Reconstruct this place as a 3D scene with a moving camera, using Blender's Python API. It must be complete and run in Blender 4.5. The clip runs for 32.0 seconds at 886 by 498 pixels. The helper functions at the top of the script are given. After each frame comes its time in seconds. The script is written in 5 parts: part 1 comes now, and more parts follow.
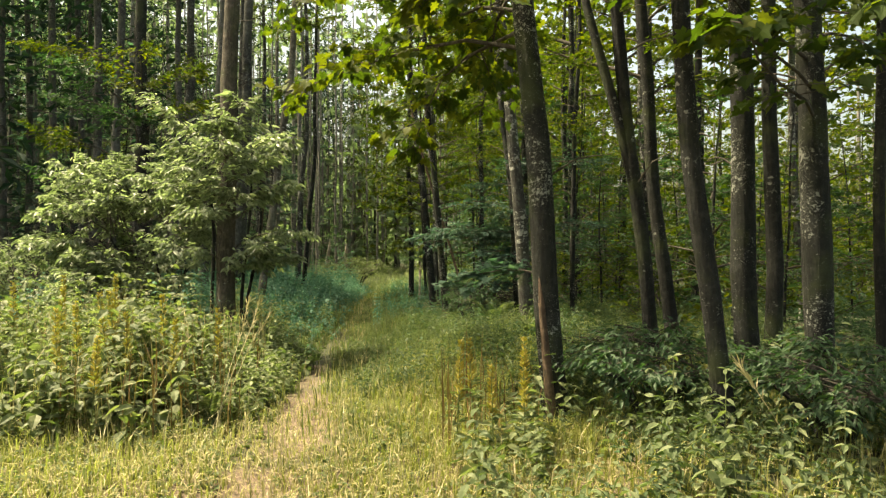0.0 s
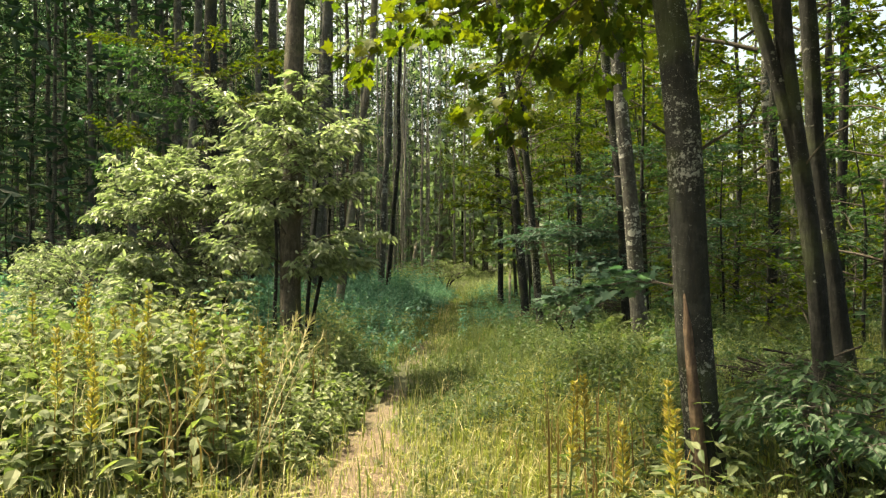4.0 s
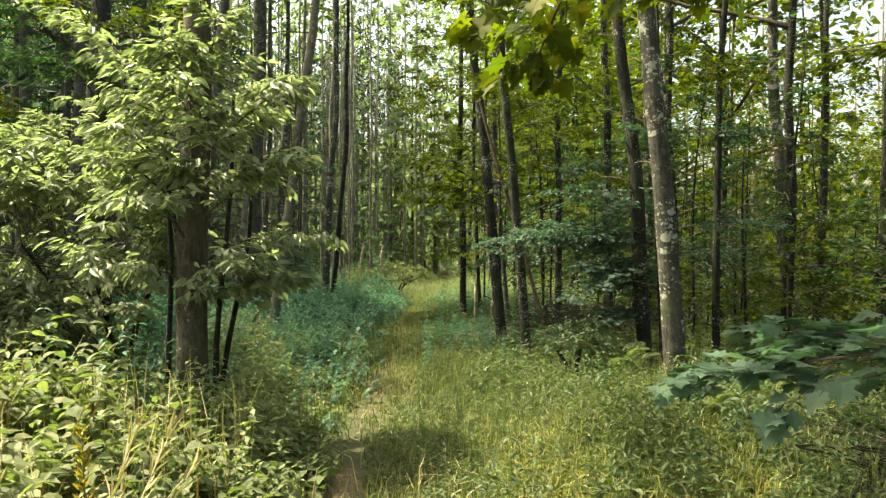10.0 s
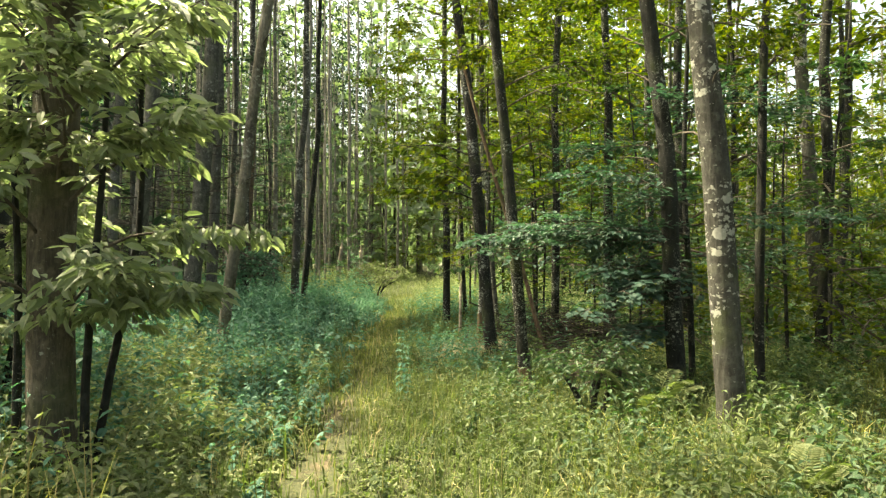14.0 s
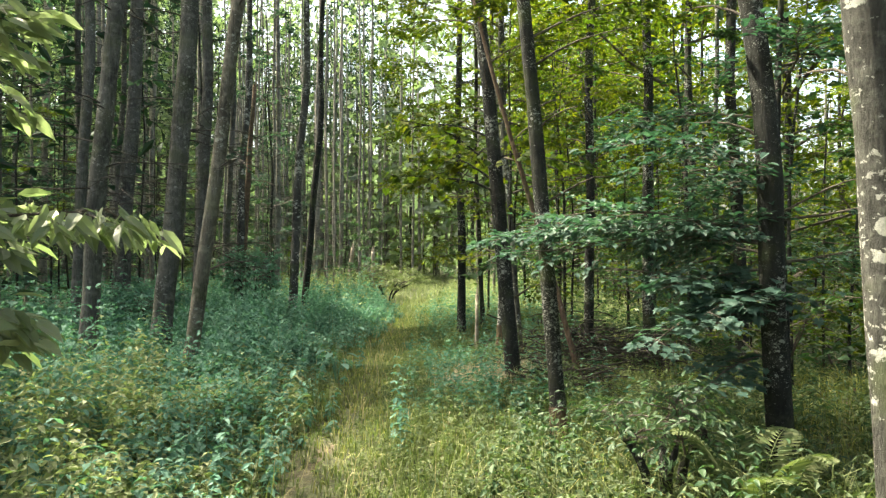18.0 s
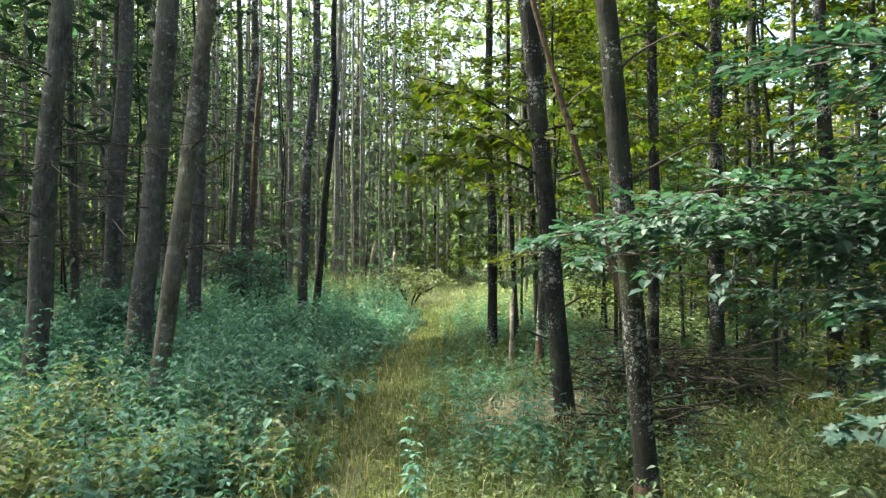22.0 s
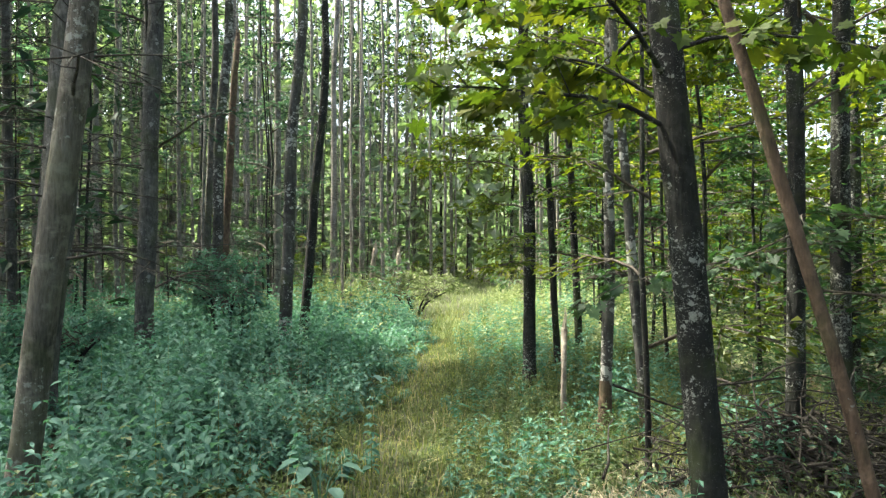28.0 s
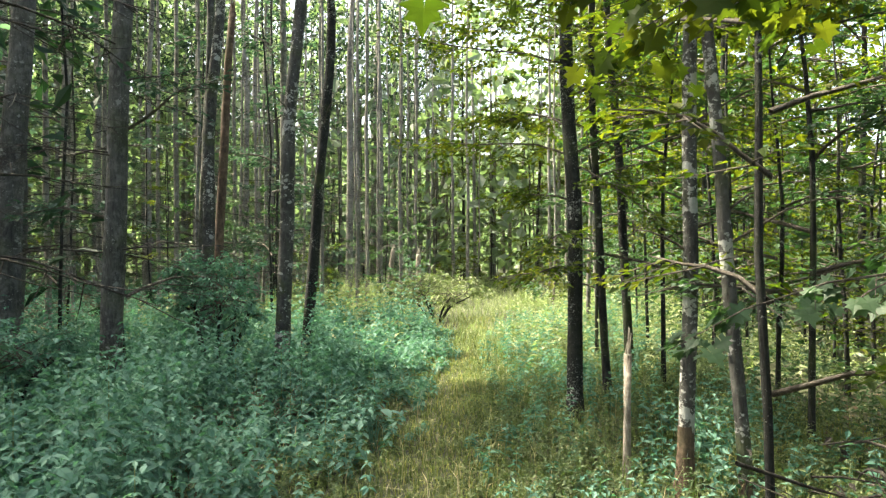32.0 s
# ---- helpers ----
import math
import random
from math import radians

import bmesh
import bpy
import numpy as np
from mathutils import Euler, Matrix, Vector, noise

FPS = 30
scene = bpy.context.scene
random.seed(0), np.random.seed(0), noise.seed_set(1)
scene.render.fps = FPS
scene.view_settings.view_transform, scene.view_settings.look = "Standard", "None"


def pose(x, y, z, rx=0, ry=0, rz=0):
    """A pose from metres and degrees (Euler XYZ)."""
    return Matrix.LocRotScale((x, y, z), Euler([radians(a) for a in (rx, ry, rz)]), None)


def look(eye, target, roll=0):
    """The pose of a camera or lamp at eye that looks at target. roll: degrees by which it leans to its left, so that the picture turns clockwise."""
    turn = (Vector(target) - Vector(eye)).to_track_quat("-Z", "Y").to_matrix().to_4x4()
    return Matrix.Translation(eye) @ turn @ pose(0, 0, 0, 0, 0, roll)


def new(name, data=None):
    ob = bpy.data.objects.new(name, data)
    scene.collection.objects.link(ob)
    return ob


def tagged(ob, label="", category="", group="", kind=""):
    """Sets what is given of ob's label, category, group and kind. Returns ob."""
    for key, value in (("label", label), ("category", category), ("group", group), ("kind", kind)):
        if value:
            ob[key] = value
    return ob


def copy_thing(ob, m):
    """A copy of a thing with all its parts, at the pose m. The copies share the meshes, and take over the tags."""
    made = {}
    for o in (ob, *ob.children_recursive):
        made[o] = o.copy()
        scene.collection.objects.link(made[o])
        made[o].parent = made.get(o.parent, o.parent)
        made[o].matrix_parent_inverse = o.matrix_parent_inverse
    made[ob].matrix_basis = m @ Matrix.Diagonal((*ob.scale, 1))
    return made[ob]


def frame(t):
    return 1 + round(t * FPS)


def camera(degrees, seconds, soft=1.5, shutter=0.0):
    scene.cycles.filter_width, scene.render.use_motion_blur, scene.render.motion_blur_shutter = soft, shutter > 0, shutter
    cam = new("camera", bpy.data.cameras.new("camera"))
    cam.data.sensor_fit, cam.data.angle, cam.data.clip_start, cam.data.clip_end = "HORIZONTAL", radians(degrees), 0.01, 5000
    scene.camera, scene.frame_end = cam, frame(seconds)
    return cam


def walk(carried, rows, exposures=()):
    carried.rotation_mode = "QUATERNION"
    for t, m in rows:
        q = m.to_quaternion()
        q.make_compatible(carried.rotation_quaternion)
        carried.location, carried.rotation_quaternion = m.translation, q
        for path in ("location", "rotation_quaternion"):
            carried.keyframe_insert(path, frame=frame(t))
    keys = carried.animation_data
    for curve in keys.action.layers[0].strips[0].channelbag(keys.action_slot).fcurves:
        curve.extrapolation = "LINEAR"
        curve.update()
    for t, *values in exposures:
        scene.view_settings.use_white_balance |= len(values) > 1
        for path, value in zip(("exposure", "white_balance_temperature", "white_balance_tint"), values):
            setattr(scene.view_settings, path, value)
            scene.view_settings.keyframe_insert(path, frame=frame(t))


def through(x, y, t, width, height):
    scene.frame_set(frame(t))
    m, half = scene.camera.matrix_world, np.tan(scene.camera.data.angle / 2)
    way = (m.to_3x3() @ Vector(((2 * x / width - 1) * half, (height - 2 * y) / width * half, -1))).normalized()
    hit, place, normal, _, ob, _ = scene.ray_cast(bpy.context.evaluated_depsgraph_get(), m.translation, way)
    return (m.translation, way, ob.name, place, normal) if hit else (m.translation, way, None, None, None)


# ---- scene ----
cam = camera(65.3, 32.0, soft=1.3)
METRES, EYE, TILT, LEAN, TURN = 13.0, 1.62, 0.0, 0.0, 0.0
ROWS = [
    (0.0, 0.0, 0.0, 0.0, 0.0, 0.0, -0.0),
    (0.5, -0.0004, 0.0131, 0.0001, 0.32, 0.01, 0.02),
    (1.0, -0.0005, 0.026, 0.0003, 0.42, 0.01, 0.01),
    (1.5, -0.0008, 0.0391, 0.0003, 0.53, 0.01, 0.0),
    (2.0, -0.0016, 0.0525, 0.0003, 0.84, 0.03, 0.02),
    (2.5, -0.0023, 0.066, 0.0005, 1.65, 0.02, 0.03),
    (3.0, -0.004, 0.0801, 0.0006, 3.22, 0.06, 0.02),
    (3.5, -0.0055, 0.0939, 0.0007, 5.15, 0.1, 0.03),
    (4.0, -0.0071, 0.1077, 0.001, 7.29, 0.16, 0.01),
    (4.5, -0.0095, 0.1214, 0.0018, 9.42, 0.22, -0.06),
    (6.5, -0.0232, 0.1776, 0.005, 11.0, 0.3, -0.21),
    (7.0, -0.0267, 0.1923, 0.0058, 10.61, 0.27, -0.24),
    (7.5, -0.03, 0.2078, 0.0061, 9.78, 0.25, -0.2),
    (8.0, -0.0338, 0.2229, 0.0068, 8.25, 0.21, -0.21),
    (8.5, -0.0375, 0.2379, 0.0077, 6.24, 0.14, -0.17),
    (9.0, -0.0409, 0.2533, 0.0082, 3.55, 0.08, -0.15),
    (9.5, -0.043, 0.2685, 0.0084, 3.15, 0.07, -0.16),
    (10.0, -0.0448, 0.284, 0.0086, 2.82, 0.06, -0.18),
    (10.5, -0.0459, 0.2997, 0.0087, 1.31, 0.02, -0.19),
    (11.0, -0.0471, 0.3154, 0.0085, 0.68, 0.0, -0.17),
    (11.5, -0.0478, 0.3315, 0.0082, 0.67, 0.02, -0.2),
    (12.0, -0.0478, 0.3473, 0.0083, 0.67, 0.02, -0.19),
    (12.5, -0.0477, 0.3634, 0.0088, 0.69, 0.01, -0.19),
    (13.0, -0.0475, 0.3796, 0.0089, 0.91, 0.01, -0.19),
    (13.5, -0.0471, 0.3965, 0.009, 1.26, 0.02, -0.19),
    (14.0, -0.046, 0.4131, 0.009, 1.53, 0.03, -0.17),
    (14.5, -0.0444, 0.4298, 0.0088, 1.78, 0.03, -0.17),
    (16.5, -0.0441, 0.4965, 0.0085, 2.58, 0.12, -0.29),
    (17.0, -0.044, 0.5117, 0.0087, 2.74, 0.12, -0.27),
    (17.5, -0.0433, 0.5274, 0.0092, 2.95, 0.12, -0.26),
    (18.0, -0.0429, 0.5431, 0.0093, 3.12, 0.13, -0.26),
    (18.5, -0.0427, 0.5585, 0.0096, 3.31, 0.11, -0.21),
    (19.0, -0.0432, 0.5748, 0.0097, 3.56, 0.11, -0.21),
    (19.5, -0.0434, 0.5914, 0.0098, 4.02, 0.09, -0.16),
    (20.0, -0.0442, 0.6078, 0.0099, 4.28, 0.11, -0.18),
    (20.5, -0.0455, 0.6247, 0.01, 4.83, 0.11, -0.18),
    (21.0, -0.0476, 0.6418, 0.0102, 5.09, 0.12, -0.18),
    (21.5, -0.05, 0.6589, 0.0102, 5.11, 0.12, -0.18),
    (22.0, -0.0529, 0.6752, 0.0103, 5.24, 0.12, -0.16),
    (22.5, -0.0558, 0.6914, 0.0101, 5.56, 0.13, -0.1),
    (23.0, -0.0592, 0.7081, 0.0105, 5.88, 0.13, -0.12),
    (23.5, -0.0631, 0.7248, 0.0108, 6.17, 0.14, -0.06),
    (24.0, -0.067, 0.741, 0.0112, 6.24, 0.12, -0.03),
    (24.5, -0.0704, 0.7574, 0.0112, 6.23, 0.11, 0.04),
    (25.0, -0.073, 0.7741, 0.0114, 6.22, 0.1, 0.08),
    (25.5, -0.0755, 0.7905, 0.0114, 5.81, 0.11, 0.05),
    (27.5, -0.0865, 0.8536, 0.0155, 5.38, 0.0, -0.06),
    (28.0, -0.0892, 0.8692, 0.0155, 5.4, -0.02, -0.02),
    (28.5, -0.0916, 0.8848, 0.0155, 5.39, -0.02, 0.02),
    (29.0, -0.0933, 0.8999, 0.0157, 5.37, -0.03, -0.01),
    (29.5, -0.095, 0.9155, 0.0162, 5.35, -0.04, -0.03),
    (30.0, -0.0971, 0.9308, 0.0164, 5.63, -0.04, 0.0),
    (30.5, -0.0988, 0.9459, 0.0163, 5.68, -0.03, 0.01),
    (31.0, -0.1003, 0.9605, 0.0164, 6.0, -0.03, 0.06),
    (31.5, -0.1014, 0.9753, 0.0169, 6.62, -0.03, 0.06),
    (32.0, -0.1025, 0.9901, 0.0166, 7.24, -0.01, 0.1),
]
walk(cam, [(t, pose(0, 0, EYE, TILT, LEAN, TURN) @ pose(METRES * x, METRES * y, METRES * z, 90 + pitch, roll, yaw)) for t, x, y, z, yaw, pitch, roll in ROWS],
     [(0, 1.8, 8600, 0), (4, 1.98, 8450, -1), (7, 2.02, 8350, -2), (13, 2.46, 8700, -4), (17.5, 2.65, 7300, 1), (18.6, 2.65, 7150, 2), (20, 2.45, 6950, 3), (21.3, 2.42, 6750, 3), (23, 2.8, 6400, 4), (26, 2.85, 6400, 5), (32, 3.04, 7000, 5)])

# ---- world, sun, exposure ----
SUN_DIR = Vector((-0.61, 0.17, 1.08)).normalized()      # towards the sun
world = bpy.data.worlds.new("world")
scene.world = world
world.use_nodes = True
sky = world.node_tree.nodes.new("ShaderNodeTexSky")
sky.sky_type, sky.sun_disc = "NISHITA", False
sky.sun_elevation = math.asin(SUN_DIR.z)
sky.sun_rotation = math.atan2(SUN_DIR.x, SUN_DIR.y)
sky.dust_density, sky.ozone_density = 7.0, 0.3
world.node_tree.nodes["Background"].inputs["Strength"].default_value = 0.12
world.node_tree.links.new(sky.outputs[0], world.node_tree.nodes["Background"].inputs["Color"])
sun = new("sun", bpy.data.lights.new("sun", "SUN"))
sun.data.energy, sun.data.angle, sun.data.color = 4.3, radians(1.5), (1.0, 0.93, 0.80)
sun.matrix_world = look((0, 0, 40), Vector((0, 0, 40)) - SUN_DIR)

RNG = np.random.default_rng(11)


# ---- materials ----
def node_mat(name):
    m = bpy.data.materials.new(name)
    m.use_nodes = True
    nt = m.node_tree
    b = nt.nodes["Principled BSDF"]

    def n(kind, **kw):
        nd = nt.nodes.new("ShaderNode" + kind)
        for key, v in kw.items():
            nd.inputs[key].default_value = v
        return nd
    return m, nt, b, n, nt.links.new


def ramp(nt, n, stops):
    r = n("ValToRGB")
    e = r.color_ramp.elements
    while len(e) < len(stops):
        e.new(0.5)
    for el, (p, c) in zip(e, stops):
        el.position, el.color = p, (*c, 1)
    return r


def leaf_mat(name, dark, mid, light, through=0.35, rough=0.66, glow=(1.05, 1.4, 0.55), spec=0.22):
    """A thin leaf: colour varies leaf by leaf and over the stand, light passes through it."""
    m, nt, b, n, link = node_mat(name)
    geo = n("NewGeometry")
    big = n("TexNoise", Scale=0.55, Detail=2.0)
    link(geo.outputs["Position"], big.inputs["Vector"])
    mix = n("Math")
    mix.operation = "MULTIPLY_ADD"
    mix.inputs[1].default_value = 0.55
    link(geo.outputs["Random Per Island"], mix.inputs[0])
    sc = n("Math")
    sc.operation = "MULTIPLY_ADD"
    sc.inputs[1].default_value, sc.inputs[2].default_value = 0.75, -0.12
    link(big.outputs["Fac"], sc.inputs[0])
    link(sc.outputs[0], mix.inputs[2])
    r = ramp(nt, n, [(0.05, dark), (0.5, mid), (0.95, light)])
    link(mix.outputs[0], r.inputs[0])
    fine = n("TexNoise", Scale=70.0, Detail=3.0)
    link(geo.outputs["Position"], fine.inputs["Vector"])
    mul = n("MixRGB", Fac=0.35)
    mul.blend_type = "MULTIPLY"
    link(r.outputs[0], mul.inputs[1])
    link(fine.outputs["Fac"], mul.inputs[2])
    link(mul.outputs[0], b.inputs["Base Color"])
    b.inputs["Roughness"].default_value = rough
    b.inputs["Specular IOR Level"].default_value = spec
    tr = n("BsdfTranslucent")
    tint = n("MixRGB", Fac=1.0, Color2=(*glow, 1))
    tint.blend_type = "MULTIPLY"
    link(r.outputs[0], tint.inputs[1])
    link(tint.outputs[0], tr.inputs["Color"])
    ms = n("MixShader", Fac=through)
    link(b.outputs[0], ms.inputs[1])
    link(tr.outputs[0], ms.inputs[2])
    link(ms.outputs[0], nt.nodes["Material Output"].inputs["Surface"])
    return m


def bark_mat(name, dark, light, lichen=0.0, moss=0.0, stretch=5.0, scale=9.0, lscale=14.0, spot=(0.27, 0.28, 0.25)):
    """Fissured bark with a grey-green film, mossy streaks and clustered patches of lichen."""
    m, nt, b, n, link = node_mat(name)

    def calc(op, p, q, r=None):
        nd = n("Math")
        nd.operation = op
        for i, v in enumerate((p, q, r)):
            if v is None:
                continue
            if isinstance(v, (int, float)):
                nd.inputs[i].default_value = v
            else:
                link(v, nd.inputs[i])
        return nd.outputs[0]

    def noise(vec, **kw):
        nd = n("TexNoise", **kw)
        link(vec, nd.inputs["Vector"])
        return nd

    def blend(fac, under, over):
        mx = n("MixRGB", Color2=(*over, 1))
        link(fac, mx.inputs[0])
        link(under, mx.inputs[1])
        return mx.outputs[0]

    def band(v, lo, hi, top=1.0):
        mr = n("MapRange")
        mr.interpolation_type = "SMOOTHSTEP"
        for key, val in (("From Min", lo), ("From Max", hi), ("To Max", top)):
            mr.inputs[key].default_value = val
        link(v, mr.inputs["Value"])
        return mr.outputs[0]

    tc, info = n("TexCoord"), n("ObjectInfo")
    rnd = n("VectorMath")
    rnd.operation = "SCALE"
    rnd.inputs[0].default_value = (13.0, 7.0, 5.0)
    link(info.outputs["Random"], rnd.inputs["Scale"])
    off = n("VectorMath")
    off.operation = "ADD"
    link(tc.outputs["Object"], off.inputs[0])
    link(rnd.outputs[0], off.inputs[1])
    pos = off.outputs[0]
    mp = n("Mapping", Scale=(stretch, stretch, 1.0))
    link(pos, mp.inputs["Vector"])
    grain = noise(mp.outputs[0], Scale=scale, Detail=7.0, Roughness=0.7)
    big = noise(pos, Scale=1.9, Detail=4.0)
    mid = noise(pos, Scale=11.0, Detail=5.0, Roughness=0.65)
    tone = calc("MULTIPLY_ADD", big.outputs["Fac"], 0.45, calc("MULTIPLY", grain.outputs["Fac"], 0.6))
    r = ramp(nt, n, [(0.40, dark), (0.68, light)])
    link(tone, r.inputs[0])
    film = tuple(min(0.4, 1.4 * c + 0.006 * k) for c, k in zip(light, (0.9, 1.05, 0.8)))
    col = blend(band(mid.outputs["Fac"], 0.47, 0.68, 0.62), r.outputs[0], film)
    if moss:
        mn = noise(pos, Scale=2.6, Detail=5.0)
        col = blend(band(mn.outputs["Fac"], 0.50, 0.66, moss), col, (0.06, 0.078, 0.026))
    if lichen:
        warp = n("VectorMath")
        warp.operation = "MULTIPLY_ADD"
        warp.inputs[1].default_value = (0.09, 0.09, 0.09)
        link(noise(pos, Scale=26.0, Detail=6.0, Roughness=0.7).outputs["Color"], warp.inputs[0])
        link(pos, warp.inputs[2])
        cluster = band(noise(pos, Scale=2.4, Detail=2.0).outputs["Fac"], 0.40, 0.66)
        for k, size, most in ((1.0, 0.62, 0.8), (2.9, 0.55, 0.75)):
            flat = n("Mapping", Scale=(1.0, 1.0, 1.5))
            link(warp.outputs[0], flat.inputs["Vector"])
            vo = n("TexVoronoi", Scale=lscale * k)
            link(flat.outputs[0], vo.inputs["Vector"])
            rc = n("SeparateColor")
            link(vo.outputs["Color"], rc.inputs[0])
            reach = calc("MULTIPLY", calc("POWER", rc.outputs[0], 1.8), calc("MULTIPLY_ADD", cluster, size * lichen, 0.2 * lichen))
            col = blend(band(calc("SUBTRACT", reach, vo.outputs["Distance"]), 0.0, 0.10, most), col, spot)
    link(col, b.inputs["Base Color"])
    b.inputs["Roughness"].default_value = 0.9
    b.inputs["Specular IOR Level"].default_value = 0.25
    bump = n("Bump", Strength=1.0, Distance=0.025)
    link(calc("MULTIPLY_ADD", mid.outputs["Fac"], 0.5, grain.outputs["Fac"]), bump.inputs["Height"])
    link(bump.outputs[0], b.inputs["Normal"])
    return m


def ground_mat():
    m, nt, b, n, link = node_mat("forest_soil")
    geo = n("NewGeometry")
    at = n("Attribute")
    at.attribute_name = "wear"
    nz = n("TexNoise", Scale=3.0, Detail=6.0, Roughness=0.65)
    fine = n("TexNoise", Scale=38.0, Detail=4.0, Roughness=0.7)
    link(geo.outputs["Position"], nz.inputs["Vector"])
    link(geo.outputs["Position"], fine.inputs["Vector"])
    soil = ramp(nt, n, [(0.3, (0.022, 0.02, 0.01)), (0.5, (0.042, 0.05, 0.018)), (0.7, (0.085, 0.08, 0.034))])
    link(fine.outputs["Fac"], soil.inputs[0])
    straw = ramp(nt, n, [(0.3, (0.05, 0.035, 0.023)), (0.5, (0.12, 0.085, 0.056)), (0.72, (0.23, 0.17, 0.115))])
    link(fine.outputs["Fac"], straw.inputs[0])
    ma = n("Math")
    ma.operation = "MULTIPLY_ADD"
    ma.inputs[1].default_value = 0.9
    link(nz.outputs["Fac"], ma.inputs[0])
    sub = n("Math")
    sub.operation = "ADD"
    sub.inputs[1].default_value = -0.45
    link(at.outputs["Fac"], sub.inputs[0])
    link(sub.outputs[0], ma.inputs[2])
    edge = ramp(nt, n, [(0.30, (0, 0, 0)), (0.55, (1, 1, 1))])
    link(ma.outputs[0], edge.inputs[0])
    mx = n("MixRGB")
    link(edge.outputs[0], mx.inputs[0])
    link(soil.outputs[0], mx.inputs[1])
    link(straw.outputs[0], mx.inputs[2])
    link(mx.outputs[0], b.inputs["Base Color"])
    b.inputs["Roughness"].default_value = 0.95
    bump = n("Bump", Strength=0.8, Distance=0.03)
    link(fine.outputs["Fac"], bump.inputs["Height"])
    link(bump.outputs[0], b.inputs["Normal"])
    return m


M_SOIL = ground_mat()
M_BARK = bark_mat("grey_bark_with_lichen", (0.0065, 0.0067, 0.0062), (0.024, 0.0248, 0.0222), lichen=1.0, moss=0.4, lscale=31.0, spot=(0.25, 0.26, 0.235))
M_BARK_PALE = bark_mat("pale_smooth_bark", (0.017, 0.0165, 0.015), (0.075, 0.074, 0.066), lichen=1.25, moss=0.5, stretch=3.5, lscale=11.0, spot=(0.33, 0.335, 0.305))
M_BARK_DARK = bark_mat("dark_bark", (0.007, 0.007, 0.0066), (0.023, 0.0234, 0.0215), lichen=0.6, moss=0.4, lscale=17.0, spot=(0.18, 0.185, 0.165))
M_PINE = bark_mat("pine_bark", (0.025, 0.0248, 0.0228), (0.108, 0.107, 0.096), lichen=0.65, moss=0.3, stretch=6.0, lscale=16.0, spot=(0.22, 0.225, 0.205))
# haze and light on the far trunks are put into this paler bark
M_PINE_HAZE = bark_mat("pine_bark_haze", (0.045, 0.042, 0.037), (0.24, 0.225, 0.198), lichen=0.3, moss=0.2, stretch=6.0)
M_TAN = bark_mat("split_tan_bark", (0.038, 0.035, 0.029), (0.16, 0.148, 0.12), lichen=0.8, moss=0.3, stretch=7.0)
M_RED = bark_mat("reddish_peeled_bark", (0.04, 0.027, 0.019), (0.145, 0.098, 0.068), moss=0.3, lichen=0.3)
M_BROWN = bark_mat("brown_bark", (0.026, 0.022, 0.018), (0.115, 0.098, 0.078), lichen=0.5, moss=0.4)
M_TWIG = bark_mat("twig_bark", (0.03, 0.025, 0.02), (0.10, 0.085, 0.07))
M_DEAD = bark_mat("dead_wood", (0.10, 0.085, 0.068), (0.30, 0.26, 0.21), lichen=0.2)
M_BRUSH = bark_mat("weathered_brushwood", (0.012, 0.0105, 0.009), (0.055, 0.048, 0.039))
L_MAPLE = leaf_mat("maple_leaf", (0.026, 0.052, 0.013), (0.06, 0.092, 0.021), (0.16, 0.165, 0.03), 0.5, glow=(1.3, 1.45, 0.38))
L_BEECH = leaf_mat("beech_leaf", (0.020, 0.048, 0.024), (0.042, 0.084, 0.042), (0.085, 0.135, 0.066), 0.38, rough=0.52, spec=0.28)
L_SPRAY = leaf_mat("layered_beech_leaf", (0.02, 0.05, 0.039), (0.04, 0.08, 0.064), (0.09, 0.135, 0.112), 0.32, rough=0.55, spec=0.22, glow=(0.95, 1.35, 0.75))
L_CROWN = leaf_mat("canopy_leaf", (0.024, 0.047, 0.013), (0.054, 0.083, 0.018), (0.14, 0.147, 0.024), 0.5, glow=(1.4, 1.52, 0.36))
# distance haze is put into this pale leaf colour
L_FAR_HAZE = leaf_mat("far_leaf_haze", (0.10, 0.13, 0.10), (0.185, 0.222, 0.175), (0.31, 0.34, 0.27), 0.4)
L_RUST = leaf_mat("rusty_stalk", (0.09, 0.052, 0.022), (0.17, 0.105, 0.042), (0.28, 0.19, 0.08), 0.15)
L_PALE = leaf_mat("pale_herb", (0.11, 0.14, 0.075), (0.20, 0.225, 0.125), (0.36, 0.37, 0.24), 0.33)
# the whitish sheen of the sunlit leaves is put into this pale colour
L_SHRUB_SHEEN = leaf_mat("shrub_leaf_sheen", (0.075, 0.10, 0.052), (0.19, 0.225, 0.14), (0.44, 0.455, 0.35), 0.5, rough=0.42, spec=0.5, glow=(1.05, 1.25, 0.7))
L_NETTLE = leaf_mat("nettle_leaf", (0.033, 0.088, 0.066), (0.082, 0.18, 0.138), (0.175, 0.29, 0.235), 0.34, rough=0.6, spec=0.16, glow=(1.0, 1.35, 0.7))
L_TEAL = leaf_mat("blue_green_leaf", (0.036, 0.074, 0.052), (0.072, 0.128, 0.094), (0.14, 0.20, 0.155), 0.4, glow=(1.1, 1.5, 0.85))
L_WEED = leaf_mat("weed_leaf", (0.05, 0.078, 0.033), (0.115, 0.145, 0.066), (0.225, 0.24, 0.128), 0.37, rough=0.6, spec=0.25, glow=(1.1, 1.35, 0.6))
